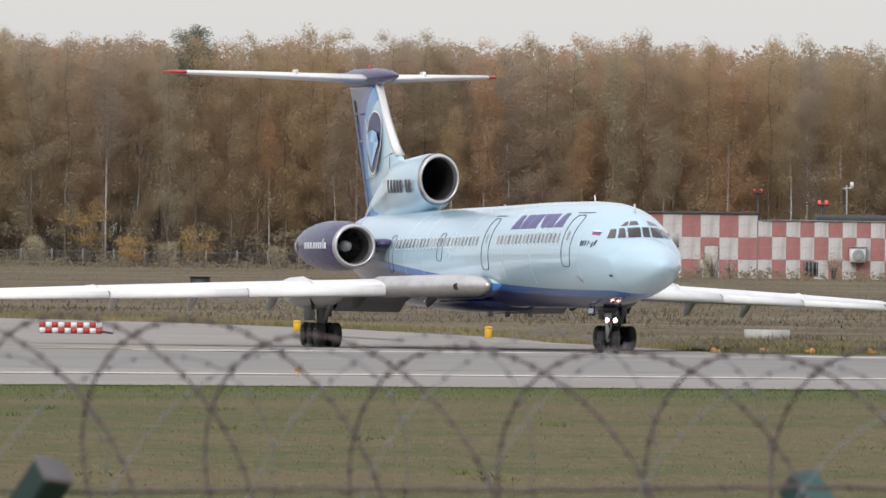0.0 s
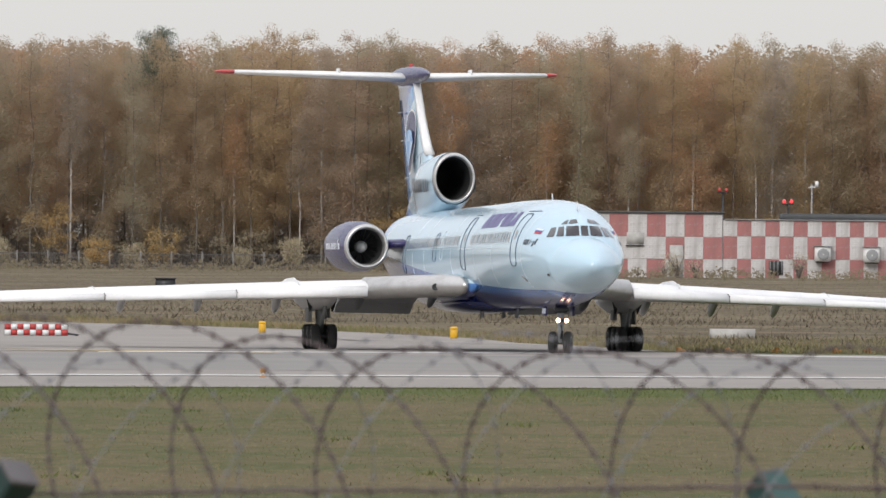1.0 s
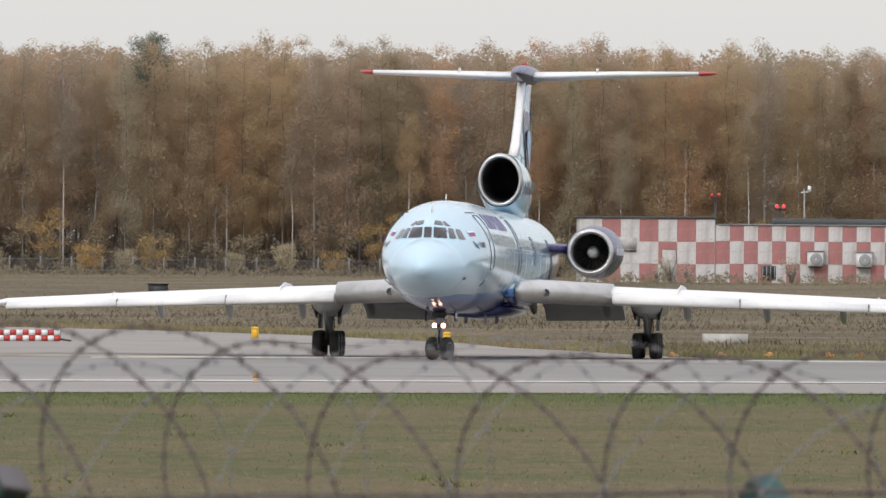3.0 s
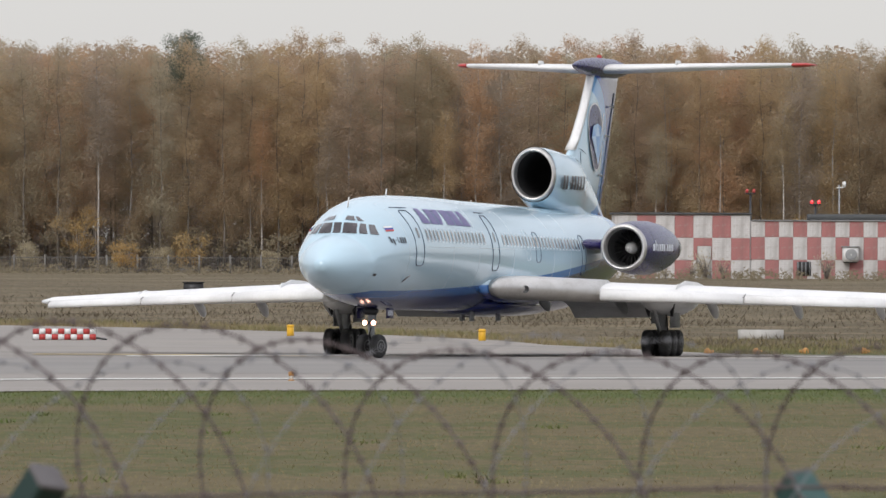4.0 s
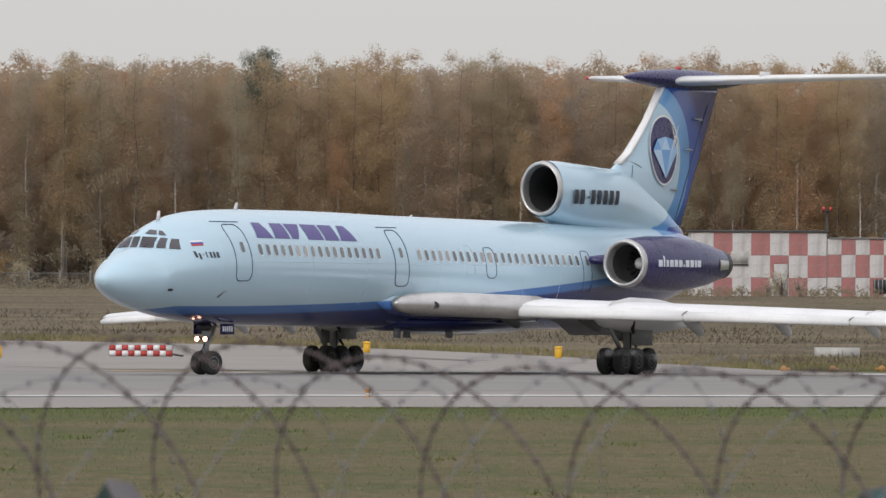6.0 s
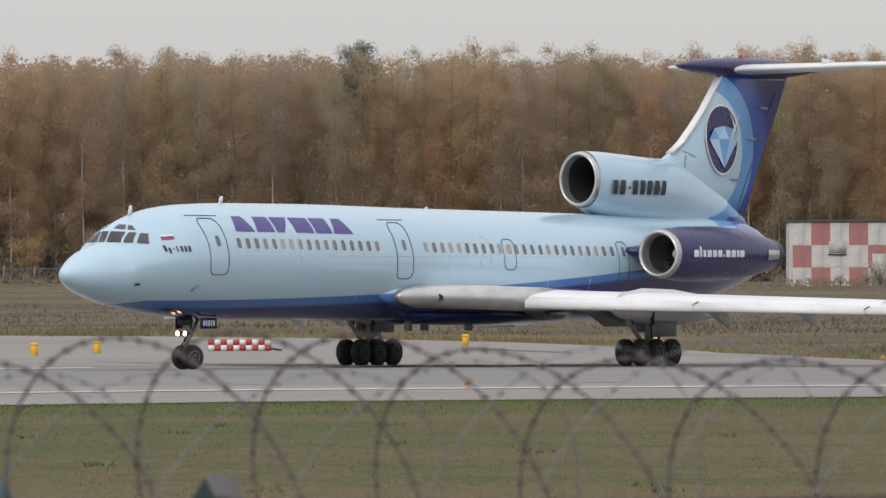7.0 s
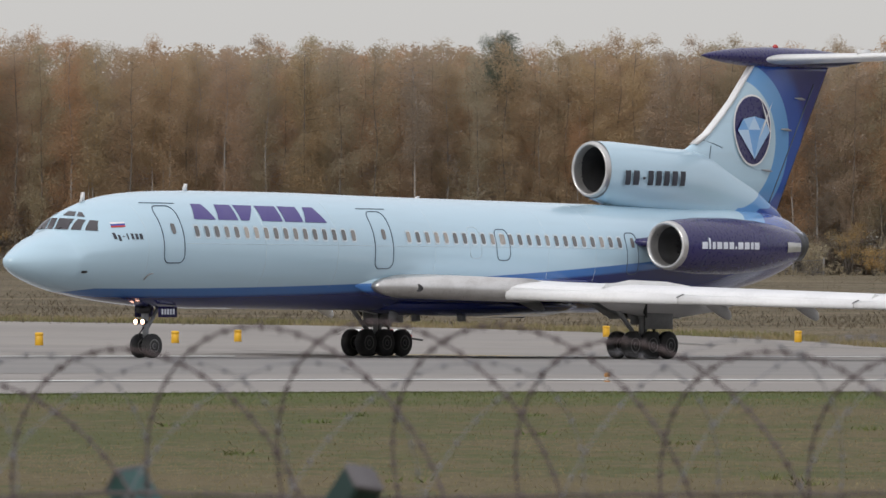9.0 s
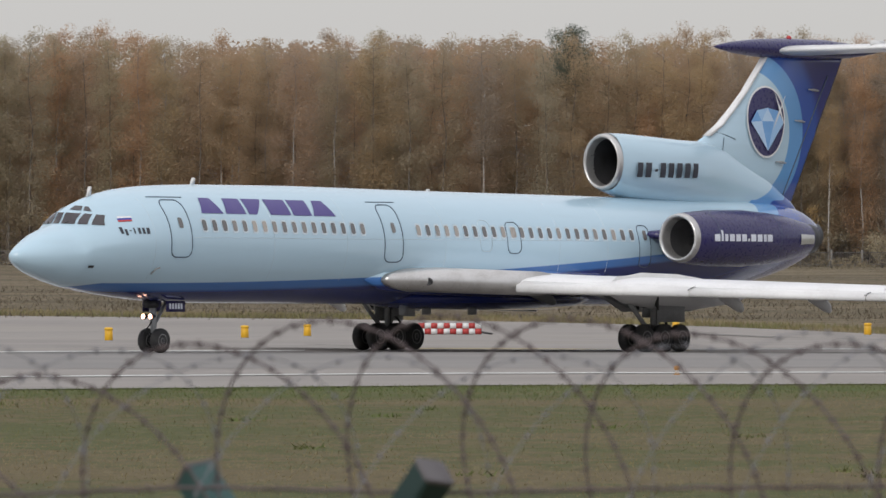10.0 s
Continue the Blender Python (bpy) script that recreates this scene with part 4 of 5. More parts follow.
def build_gear(jet):
    # Two main legs with six-wheeled bogies.
    for side in (1, -1):
        cx = side * 5.75
        leg = part("main_leg", fix(tube([(cx, 24.5 - NOSE, 0.5), (cx, 24.55 - NOSE, 1.3), (cx, 24.6 - NOSE, 2.1)], [0.13, 0.16, 0.2], 16)), GREY, jet, "grey main undercarriage leg")
        part("bogie_beam", fix(boxed((cx - 0.1, 23.45 - NOSE, 0.4), (cx + 0.1, 25.55 - NOSE, 0.58), 0.04)), DARK, leg)
        part("drag_brace", fix(tube([(cx, 24.3 - NOSE, 0.62), (cx, 23.0 - NOSE, 1.75)], 0.075, 10)), GREY, leg)
        part("torque_link", fix(tube([(cx + 0.05, 24.7 - NOSE, 0.65), (cx + 0.05, 25.1 - NOSE, 0.95), (cx, 24.7 - NOSE, 1.3)], 0.05, 8)), DARK, leg)
        part("side_brace", fix(tube([(cx, 24.5 - NOSE, 1.2), (cx - side * 0.55, 24.5 - NOSE, 1.95)], 0.05, 8)), GREY, leg)
        part("hose", fix(tube([(cx + 0.16, 24.4 - NOSE, 1.7), (cx + 0.22, 24.35 - NOSE, 1.1), (cx + 0.14, 24.4 - NOSE, 0.6)], 0.02, 6)), DARK, leg)
        for dx in (-0.42, 0.42):
            part("up_lock", fix(tube([(cx + dx * 1.25, 24.0 - NOSE, 1.85), (cx + dx, 24.1 - NOSE, 1.55), (cx + dx, 24.2 - NOSE, 1.4)], [0.05, 0.07, 0.03], 8)), DARK, leg)
        for s in (23.53, 24.5, 25.47):
            part("axle", fix(tube([(cx - 0.42, s - NOSE, 0.465), (cx + 0.42, s - NOSE, 0.465)], 0.07, 10)), DARK, leg)
            for dx in (-0.31, 0.31):
                WHEELS.append((build_wheel(jet, "main_wheel", 0.465, 0.31, (cx + dx, s - NOSE, 0.465)), (cx + dx, s - NOSE, 0.465), 0.465, False))
    # Nose leg with twin wheels, lights and a number plate.
    leg = part("nose_leg", fix(tube([(0, 0, 0.4), (0, -0.03, 1.0), (0, -0.1, 1.95)], [0.09, 0.11, 0.14], 14)), GREY, jet, "grey nose undercarriage leg")
    part("axle", fix(tube([(-0.35, 0, 0.4), (0.35, 0, 0.4)], 0.06, 10)), DARK, leg)
    part("drag_brace", fix(tube([(0, 0.05, 0.95), (0, 0.75, 1.85)], 0.06, 8)), GREY, leg)
    part("steering_jack", fix(boxed((-0.24, -0.3, 1.45), (0.24, 0.02, 1.7), 0.05)), DARK, leg)
    part("torque_link", fix(tube([(0, -0.08, 0.55), (0, -0.34, 0.78), (0, -0.12, 1.0)], 0.04, 8)), DARK, leg)
    part("light_bar", fix(tube([(-0.22, -0.18, 1.18), (0.22, -0.18, 1.18)], 0.035, 8)), DARK, leg)
    for x, z, r in ((-0.15, 1.18, 0.085), (0.15, 1.18, 0.085), (-0.13, 1.86, 0.06), (0.13, 1.86, 0.06)):
        lamp = part("landing_lamp", fix(lathe([(-0.1, r), (-0.02, r * 1.15), (0.08, r * 0.7), (0.12, 0.02)], "y", 16, False, (x, -0.26, z))), DARK, leg)
        part("lamp_glass", fix(lathe([(-0.104, 0.005), (-0.1, r * 0.96)], "y", 16, False, (x, -0.26, z))), LAMP, lamp, "lit landing light")
    for side in (1, -1):
        door = part("nose_gear_door", fix(boxed((side * 0.5 - 0.015, 0.02, 1.33), (side * 0.5 + 0.015, 0.95, 1.68), 0.01)), PURPLE, leg, "dark blue door with pale bars")
        bm = bmesh.new()
        for k in range(5):
            box(bm, (side * 0.5 + side * 0.018 - 0.004, 0.16 + 0.14 * k, 1.42), (side * 0.5 + side * 0.018 + 0.004, 0.25 + 0.14 * k, 1.6))
        part("plate_bars", bm, PALE, door, smooth=False)
    for dx in (-0.27, 0.27):
        WHEELS.append((build_wheel(jet, "nose_wheel", 0.4, 0.24, (dx, 0, 0.4)), (dx, 0, 0.4), 0.4, True))


GEM = [worn("gem_blue", (0.16, 0.36, 0.68), (0.25, 0.45, 0.72), 0.3), worn("gem_pale", (0.35, 0.55, 0.8), (0.25, 0.45, 0.72), 0.3), worn("gem_light", (0.5, 0.66, 0.85), (0.4, 0.55, 0.8), 0.3)]
FLAGBLUE = worn("flag_blue", (0.03, 0.06, 0.35), (0.04, 0.07, 0.3), 0.4)


def build_jet():
    jet = thing("airliner", "pale blue three-engined jet airliner with a dark blue tail, taxiing", "airplane")
    build_hull(jet)
    for side in (1, -1):
        build_wing(jet, side)
        build_engine(jet, side)
    build_tail(jet)
    build_gear(jet)
    return jet


JET = build_jet()


# ---- chequered building and what stands about it ----
def old_wall(name, color, stain):
    """Painted brickwork with courses, rain streaks and flaking."""
    n = Nodes(name)
    brick = n.node("ShaderNodeTexBrick")
    brick.inputs["Scale"].default_value, brick.inputs["Mortar Size"].default_value = 1.0, 0.018
    brick.inputs["Brick Width"].default_value, brick.inputs["Row Height"].default_value = 0.52, 0.2
    turn = n.node("ShaderNodeMapping")
    turn.inputs["Rotation"].default_value = (radians(90), 0, 0)
    n.link(n.coords(), turn.inputs[0])
    n.link(turn.outputs[0], brick.inputs["Vector"])
    streak = n.step(n.noise(1.6, 5, stretch=(1, 1, 0.16)), 0.45, 0.72)
    flake = n.step(n.noise(2.3, 6), 0.55, 0.68)
    tone = n.mix(n.math("MULTIPLY", streak, 0.6), color, stain)
    tone = n.mix(n.math("MULTIPLY", flake, 0.4), tone, (0.36, 0.31, 0.29))
    tone = n.mix(n.math("MULTIPLY", brick.outputs["Fac"], 0.35), tone, stain)
    return n.done(tone, 0.85, spec=0.2)


BRICKW = old_wall("whitewashed_wall", (0.62, 0.605, 0.6), (0.38, 0.36, 0.35))
# The red is paled towards pink to hold the haze of the distance.
BRICKR = old_wall("hazed_red_wall", (0.42, 0.185, 0.18), (0.3, 0.16, 0.155))
ROOF = worn("roof_felt", (0.09, 0.095, 0.1), (0.05, 0.05, 0.05), 0.8)
BASEY = 900.0


def build_building():
    ob = thing("utility_building", "low utility building with red and white chequered walls", "building", pose(0, BASEY, 1.1))
    left = part("wall", boxed((29.4, 0, -0.6), (41.72, 9, 5.75)), BRICKW, ob, smooth=False)
    right = part("wall", boxed((41.74, 0.25, -0.6), (86, 8, 5.2)), BRICKW, ob, smooth=False)
    part("roof", boxed((29.2, -0.25, 5.75), (41.9, 9.2, 5.93), 0.03), ROOF, ob)
    part("roof", boxed((41.95, 0.0, 5.2), (86.3, 8.2, 5.3), 0.02), GREY, ob)
    part("raised_roof", boxed((47.3, 3.0, 5.3), (86.3, 8.0, 5.85), 0.03), ROOF, ob, "dark raised roof section")
    meshes = {}

    def square(parent, x, w, z, h, red, y):
        key = (round(w, 2), round(h, 2), red)
        if key not in meshes:
            meshes[key] = mesh_of("square", boxed((0.012, -0.03, 0.012), (w - 0.012, 0.02, h - 0.012), 0.01), BRICKR if red else BRICKW, False)
        sq = new("square", meshes[key])
        sq.parent = parent
        sq.matrix_basis = pose(x, y, z)
    for row, (z, h) in enumerate(((-0.35, 1.95), (1.62, 2.0), (3.64, 2.05))):
        for i in range(7):
            red = (i + row) % 2 == 1
            if row == 1 and i in (2, 5):
                red = False
            square(left, 29.7 + 1.715 * i, 1.715, z, h, red, -0.02)
    for row, (z, h) in enumerate(((-0.35, 2.0), (1.67, 2.05), (3.74, 1.42))):
        for i in range(34):
            square(right, 41.8 + 1.285 * i, 1.285, z, h, (i + row) % 2 == 1, 0.22)
    # Steel door, its lintel and a barred window.
    part("door", boxed((36.9, -0.12, -0.3), (38.2, -0.06, 2.9), 0.03), PALESTONE, ob, "pale steel door")
    part("lintel", boxed((32.9, -0.25, 2.75), (34.6, -0.05, 2.85), 0.01), DARK, ob)
    part("vent_panel", boxed((33.0, -0.063, 2.9), (34.6, -0.055, 4.0)), PALESTONE, ob)
    win = part("window", boxed((46.0, 0.1, 0.2), (47.3, 0.18, 1.5), 0.02), DARK, ob, "dark barred window")
    for k in range(4):
        part("bar", tube([(46.1 + 0.36 * k, 0.02, 0.2), (46.1 + 0.36 * k, 0.02, 1.5)], 0.04, 6), GREY, win)
    unit = thing("air_conditioner", "grey outdoor air-conditioning unit fixed to the wall", "air conditioner", pose(50.85, BASEY - 0.5, 2.6), "air conditioners")
    part("case", boxed((-0.72, -0.35, 0), (0.72, 0.55, 1.35), 0.06), WHITE, unit)
    part("grille", fix(lathe([(-0.37, 0.05), (-0.4, 0.3), (-0.4, 0.5), (-0.36, 0.54)], "y", 24, False, (0.05, 0, 0.65))), GREY, unit)
    part("hood", boxed((-0.85, -0.5, 1.35), (0.85, 0.55, 1.43), 0.02), GREY, unit)
    part("bracket", boxed((-0.6, -0.3, -0.1), (0.6, 0.6, 0.0), 0.02), DARK, unit)
    copy_thing(unit, pose(55.3, BASEY - 0.5, 2.55))
    # Masts with red lights, and a thin mast with a pale sensor.
    for x, z, y in ((48.3, 8.2, 912), (42.3, 9.2, 912)):
        mast = thing("light_mast", "dark mast with a red obstruction light", "mast", pose(x, y, 1.0), "red light masts")
        part("pole", tube([(0, 0, 0), (0, 0, z - 1.4)], [0.14, 0.1], 8), DARK, mast)
        part("platform", boxed((-0.5, -0.2, z - 1.4), (0.5, 0.2, z - 1.28), 0.02), DARK, mast)
        for dx in (-0.32, 0.32):
            head = part("lamp_head", lathe([(z - 1.28, 0.12), (z - 1.12, 0.16), (z - 0.98, 0.12), (z - 0.92, 0.03)], "z", 12, True, (dx, 0, 0)), BEACON if x > 45 else RED, mast, "red lamp")
    mast = thing("sensor_mast", "thin grey mast with a pale weather sensor", "mast", pose(50.5, 912, 1.1))
    part("pole", tube([(0, 0, 0), (0, 0, 8.6)], 0.07, 8), GREY, mast)
    part("crossarm", tube([(-0.3, 0, 8.3), (0.5, 0, 8.35)], 0.06, 6), WHITE, mast)
    part("sensor", boxed((0.3, -0.15, 8.35), (0.62, 0.15, 8.9), 0.04), WHITE, mast)
    # Dark equipment box out in the grass.
    box_ob = thing("equipment_box", "dark grey equipment box standing in the dry grass", "equipment box", on_ground(-6.9, 700))
    part("cabinet", boxed((-0.75, -0.4, 0.1), (0.65, 0.4, 0.8), 0.03), DARK, box_ob)
    part("lid", boxed((-0.85, -0.5, 0.8), (0.75, 0.5, 0.87), 0.02), DARK, box_ob)


build_building()


DARKPOST = worn("old_concrete_post", (0.2, 0.19, 0.18), (0.13, 0.12, 0.11), 0.85)


def build_far_fence():
    fence = thing("mesh_fence", "grey mesh perimeter fence in front of the forest", "fence")
    y = 962.0
    post = mesh_of("post", boxed((-0.09, -0.09, 0), (0.09, 0.09, 1.75), 0.02), DARKPOST)
    for k in range(34):
        ob = new("post", post)
        ob.parent = fence
        ob.matrix_basis = pose(-78 + 3.0 * k, y, 1.2)
    bm = bmesh.new()
    for k in range(560):
        x = -78 + 99.0 * k / 560
        box(bm, (x - 0.014, y - 0.01, 1.25), (x + 0.014, y + 0.01, 2.75 + 0.05 * math.sin(k * 1.7)))
    tagged(part("mesh_panel", bm, STEELGREY, fence, smooth=False), kind="stuff")
    for z in (1.5, 2.65):
        part("rail", boxed((-78, y - 0.03, z), (21, y + 0.03, z + 0.07)), STEELGREY, fence)


STEELGREY = worn("weathered_steel", (0.15, 0.145, 0.145), (0.11, 0.105, 0.1), 0.6, 0.1)
build_far_fence()


# ---- plants ----
def leaf_material(name, tones, rough=0.75):
    """Leaves whose tone varies from tree to tree and from clump to clump."""
    n = Nodes(name)
    info = n.node("ShaderNodeObjectInfo")
    isl = n.node("ShaderNodeNewGeometry")
    ramp = n.node("ShaderNodeValToRGB")
    el = ramp.color_ramp.elements
    for i, tone in enumerate(tones):
        e = el[i] if i < 2 else el.new(i / (len(tones) - 1))
        e.position = i / (len(tones) - 1)
        e.color = (*tone, 1)
    n.link(n.math("ADD", n.math("MULTIPLY", info.outputs["Random"], 0.9), n.math("MULTIPLY", isl.outputs["Random Per Island"], 0.1)), ramp.inputs[0])
    dark = n.mix(n.math("MULTIPLY", isl.outputs["Random Per Island"], 0.15), ramp.outputs[0], (0.42, 0.36, 0.3))
    n.done(dark, rough, spec=0.1)
    glowthrough = n.node("ShaderNodeBsdfTranslucent")
    n.link(dark, glowthrough.inputs[0])
    both = n.node("ShaderNodeMixShader")
    both.inputs[0].default_value = 0.5
    n.link(n.bsdf.outputs[0], both.inputs[1])
    n.link(glowthrough.outputs[0], both.inputs[2])
    n.link(both.outputs[0], n.nt.nodes["Material Output"].inputs[0])
    return n.mat


# Birch and olive tones are lifted and greyed: distance haze put into the colour.
BIRCH_LEAF = leaf_material("hazed_birch_leaves", ((0.41, 0.345, 0.28), (0.53, 0.365, 0.225), (0.42, 0.375, 0.275), (0.59, 0.38, 0.225), (0.39, 0.345, 0.295), (0.56, 0.415, 0.24), (0.385, 0.365, 0.29)))
OLIVE_LEAF = leaf_material("hazed_olive_leaves", ((0.45, 0.40, 0.285), (0.48, 0.415, 0.285), (0.44, 0.39, 0.295)))
GOLD_LEAF = leaf_material("gold_leaves", ((0.5, 0.33, 0.13), (0.46, 0.31, 0.13), (0.42, 0.3, 0.14)))
PINE_LEAF = leaf_material("pine_needles", ((0.15, 0.18, 0.14), (0.17, 0.195, 0.15), (0.16, 0.185, 0.15)))
BUSH_LEAF = leaf_material("dry_bush_leaves", ((0.27, 0.235, 0.165), (0.29, 0.24, 0.16), (0.24, 0.225, 0.165)))
WEED_LEAF = leaf_material("weed_leaves", ((0.46, 0.42, 0.32), (0.5, 0.44, 0.33), (0.42, 0.4, 0.31)))
TWIG_LEAF = leaf_material("twigs_and_last_leaves", ((0.49, 0.44, 0.405), (0.51, 0.43, 0.385), (0.48, 0.44, 0.41)))
BARK = worn("birch_bark", (0.42, 0.4, 0.38), (0.14, 0.12, 0.11), 0.85, 0, 0.5, 2.2, 0.8, stretch=(1, 1, 0.35))
PALEBARK = worn("pale_birch_bark", (0.5, 0.47, 0.45), (0.2, 0.18, 0.16), 0.85, 0, 0.5, 2.2, 0.7, stretch=(1, 1, 0.35))
DARKBARK = worn("dark_bark", (0.2, 0.175, 0.155), (0.13, 0.115, 0.1), 0.9, 0, 0.8, 4, 0.8)


def leaf_cloud(rng, puffs, size, per, flat=0.75, power=0.4):
    """Leaf clumps: many small tilted leaves gathered in uneven puffs (centre, radius)."""
    mass = np.random.RandomState(rng.randrange(1 << 30))
    counts = [max(3, int(per * r * r)) for _, r in puffs]
    total = sum(counts)
    centre = np.repeat(np.array([tuple(c) for c, _ in puffs]), counts, axis=0)
    reach = np.repeat(np.array([r for _, r in puffs]), counts)

    def spread(z=1.0):
        v = mass.normal(size=(total, 3)) * (1, 1, z)
        return v / np.linalg.norm(v, axis=1)[:, None]
    d = spread() * (reach * mass.random_sample(total) ** power)[:, None] * (1, 1, flat)
    s = (size * mass.uniform(0.5, 1.3, total))[:, None]
    u = spread(0.7)
    w = np.cross(u, spread())
    w /= np.linalg.norm(w, axis=1)[:, None] + 1e-6
    c = centre + d
    verts = np.stack((c - u * s * 0.6, c + w * s * 0.42, c + u * s * 0.6 - w * s * 0.25), axis=1).reshape(-1, 3)
    return verts, np.arange(3 * total).reshape(-1, 3)


def raw_mesh(name, verts, faces, material):
    me = bpy.data.meshes.new(name)
    me.from_pydata(np.asarray(verts).tolist(), [], np.asarray(faces).tolist())
    me.materials.append(material)
    return me


def build_tree(name, label, category, seed, height, leaves, bark, spread, low, per=190, trunk=0.13, size=0.15):
    rng = random.Random(seed)
    ob = thing(name, label, category, group="forest edge")
    bend = [(rng.uniform(-0.5, 0.5), rng.uniform(-0.5, 0.5)) for _ in range(6)]
    stem = [Vector((bend[i][0] * i * 0.16, bend[i][1] * i * 0.16, height * i / 5.4)) for i in range(6)]
    bm = tube(stem, [trunk * (1 - 0.165 * i) for i in range(6)], 7)
    puffs = []
    limbs = 38
    for k in range(limbs):
        f = low + (0.95 - low) * (k + rng.random()) / limbs
        i = min(4, int(f * 5.4))
        base = stem[i].lerp(stem[i + 1], f * 5.4 - i)
        a = rng.uniform(0, 6.283)
        wide = math.sqrt(max(0.05, 1 - ((f - 0.52) / 0.5) ** 2)) if f > 0.52 else 0.75 + 0.25 * f / 0.52
        reach = spread * wide * math.sqrt(rng.uniform(0.08, 1.0))
        tip = base + Vector((math.cos(a) * reach, math.sin(a) * reach, reach * rng.uniform(0.0, 0.5)))
        tube([base, base.lerp(tip, 0.5) + Vector((0, 0, 0.25)), tip], [0.028, 0.018, 0.006], 3, bm)
        big = 0.72 if f > 0.86 else 1.0
        puffs.append((tip, rng.uniform(0.9, 1.7) * big))
        puffs.append((base.lerp(tip, rng.uniform(0.3, 0.8)) + Vector((0, 0, rng.uniform(-0.9, 0.5))), rng.uniform(0.9, 1.5) * big))
    puffs.append((stem[5] + Vector((0, 0, height * 0.03)), 0.7))
    part("trunk", fix(bm), bark, ob)
    verts, faces = leaf_cloud(rng, puffs, size, per, 1.0, 0.55)
    crown = new("crown", raw_mesh("crown", verts, faces, leaves))
    crown.parent = ob
    return ob


def build_forest():
    rng = random.Random(11)
    birches = [build_tree("birch_tree", "tall birch tree with orange-brown autumn leaves", "tree", 100 + k, 22.9 + 0.3 * (k % 4), BIRCH_LEAF, DARKBARK if k % 3 else BARK, 2.5 + 0.3 * (k % 3), 0.1 + 0.06 * (k % 3)) for k in range(8)]
    olives = [build_tree("aspen_tree", "aspen tree with thin olive-green autumn leaves", "tree", 300 + k, 23.6, OLIVE_LEAF, DARKBARK, 2.2, 0.2, 170) for k in range(2)]
    pines = [build_tree("pine_tree", "dark green pine tree rising over the birches", "tree", 400 + k, 24.9, PINE_LEAF, DARKBARK, 2.9, 0.72, 210) for k in range(1)]
    pale = [build_tree("pale_birch_tree", "slender birch with a pale bare trunk and thin yellowing crown", "tree", 500 + k, 21.5, BIRCH_LEAF, PALEBARK, 1.7, 0.5, 100, 0.11) for k in range(3)]
    used = set()

    def put(ob, x, y, scale):
        m = pose(x, y, 1.15, 0, 0, rng.uniform(0, 360))
        if ob.name not in used:
            used.add(ob.name)
            ob.matrix_world = m @ Matrix.Scale(scale, 4)
        else:
            copy = copy_thing(ob, m)
            copy.scale = (scale, scale, scale)
    for r, y in enumerate((1001, 1008, 1017)):
        x = -77 + rng.uniform(0, 2)
        while x < 74:
            s = 1.012 + 0.018 * math.sin(x * 0.21 + r) + rng.uniform(-0.04, 0.03) + 0.005 * r
            put(rng.choice(birches) if rng.random() > 0.08 else olives[rng.randrange(2)], x, y + rng.uniform(-3, 3), s)
            x += rng.uniform(2.3, 4.1)
    # Pale trunks that stand before the edge.
    for k, x in enumerate((-19.5, 15.3, 36.8, 28.5, 49.6, -46, -52.5, -31, 3.6, -3.0, 43.2)):
        put(pale[k % 3], x, 998.0 + 1.2 * (k % 2), (1.0, 0.8, 0.7, 0.75, 0.85)[k % 5])
    # Taller heads that stand over the forest's edge.
    for ob, x, s in ((pines[0], -11.1, 1.0), (olives[0], -5.0, 1.035), (olives[0], 10.4, 1.02), (olives[1], 14.3, 1.01), (olives[1], -30.6, 1.05), (birches[2], 31.2, 1.0), (birches[4], 44.0, 1.0), (olives[0], -63, 1.03), (olives[1], -68, 1.02)):
        put(ob, x, 1006 if ob in pines else 1003, s)
    # The wood behind the edge, too far in to count: crowns above, twigs and stems below.
    puffs = [((rng.uniform(-105, 105), rng.uniform(1026, 1054), 8.0 + 15.2 * rng.random()), rng.uniform(1.4, 2.3)) for _ in range(3400)]
    wood = new("far_wood", raw_mesh("far_wood", *leaf_cloud(rng, puffs, 0.5, 34, 1.0), BIRCH_LEAF))
    tagged(wood, "dense orange-brown autumn wood behind the birches", "forest", kind="stuff")
    puffs = [((rng.uniform(-105, 105), rng.uniform(1012, 1046), 1.0 + 11.0 * rng.random() ** 1.5), rng.uniform(1.0, 1.8)) for _ in range(3600)]
    puffs += [((rng.uniform(-105, 105), rng.uniform(1020, 1046), 0.8 + 6.5 * rng.random()), rng.uniform(1.0, 1.7)) for _ in range(3000)]
    wood = new("twig_thicket", raw_mesh("twig_thicket", *leaf_cloud(rng, puffs, 0.36, 40, 1.0), TWIG_LEAF))
    tagged(wood, "grey-brown thicket of twigs between the birch stems", "thicket", kind="stuff")


def build_undergrowth():
    rng = random.Random(31)
    puffs = []
    for _ in range(900):
        z = 1.0 + 4.2 * rng.random() ** 1.5
        puffs.append(((rng.uniform(-82, 80), rng.uniform(984, 1010), z), rng.uniform(0.5, 1.3)))
    # Scrub before the fence and along the foot of the building.
    for _ in range(420):
        puffs.append(((rng.uniform(-78, 24), rng.uniform(930, 958), 1.2 + 0.9 * rng.random() ** 1.5), rng.uniform(0.3, 0.8)))
    for _ in range(420):
        puffs.append(((rng.uniform(24, 84), rng.uniform(868, 894), 1.0 + 0.75 * rng.random() ** 1.5), rng.uniform(0.25, 0.7)))
    under = new("undergrowth", raw_mesh("undergrowth", *leaf_cloud(rng, puffs, 0.26, 60), BUSH_LEAF))
    tagged(under, "dull brown undergrowth at the foot of the forest", "undergrowth", kind="stuff")


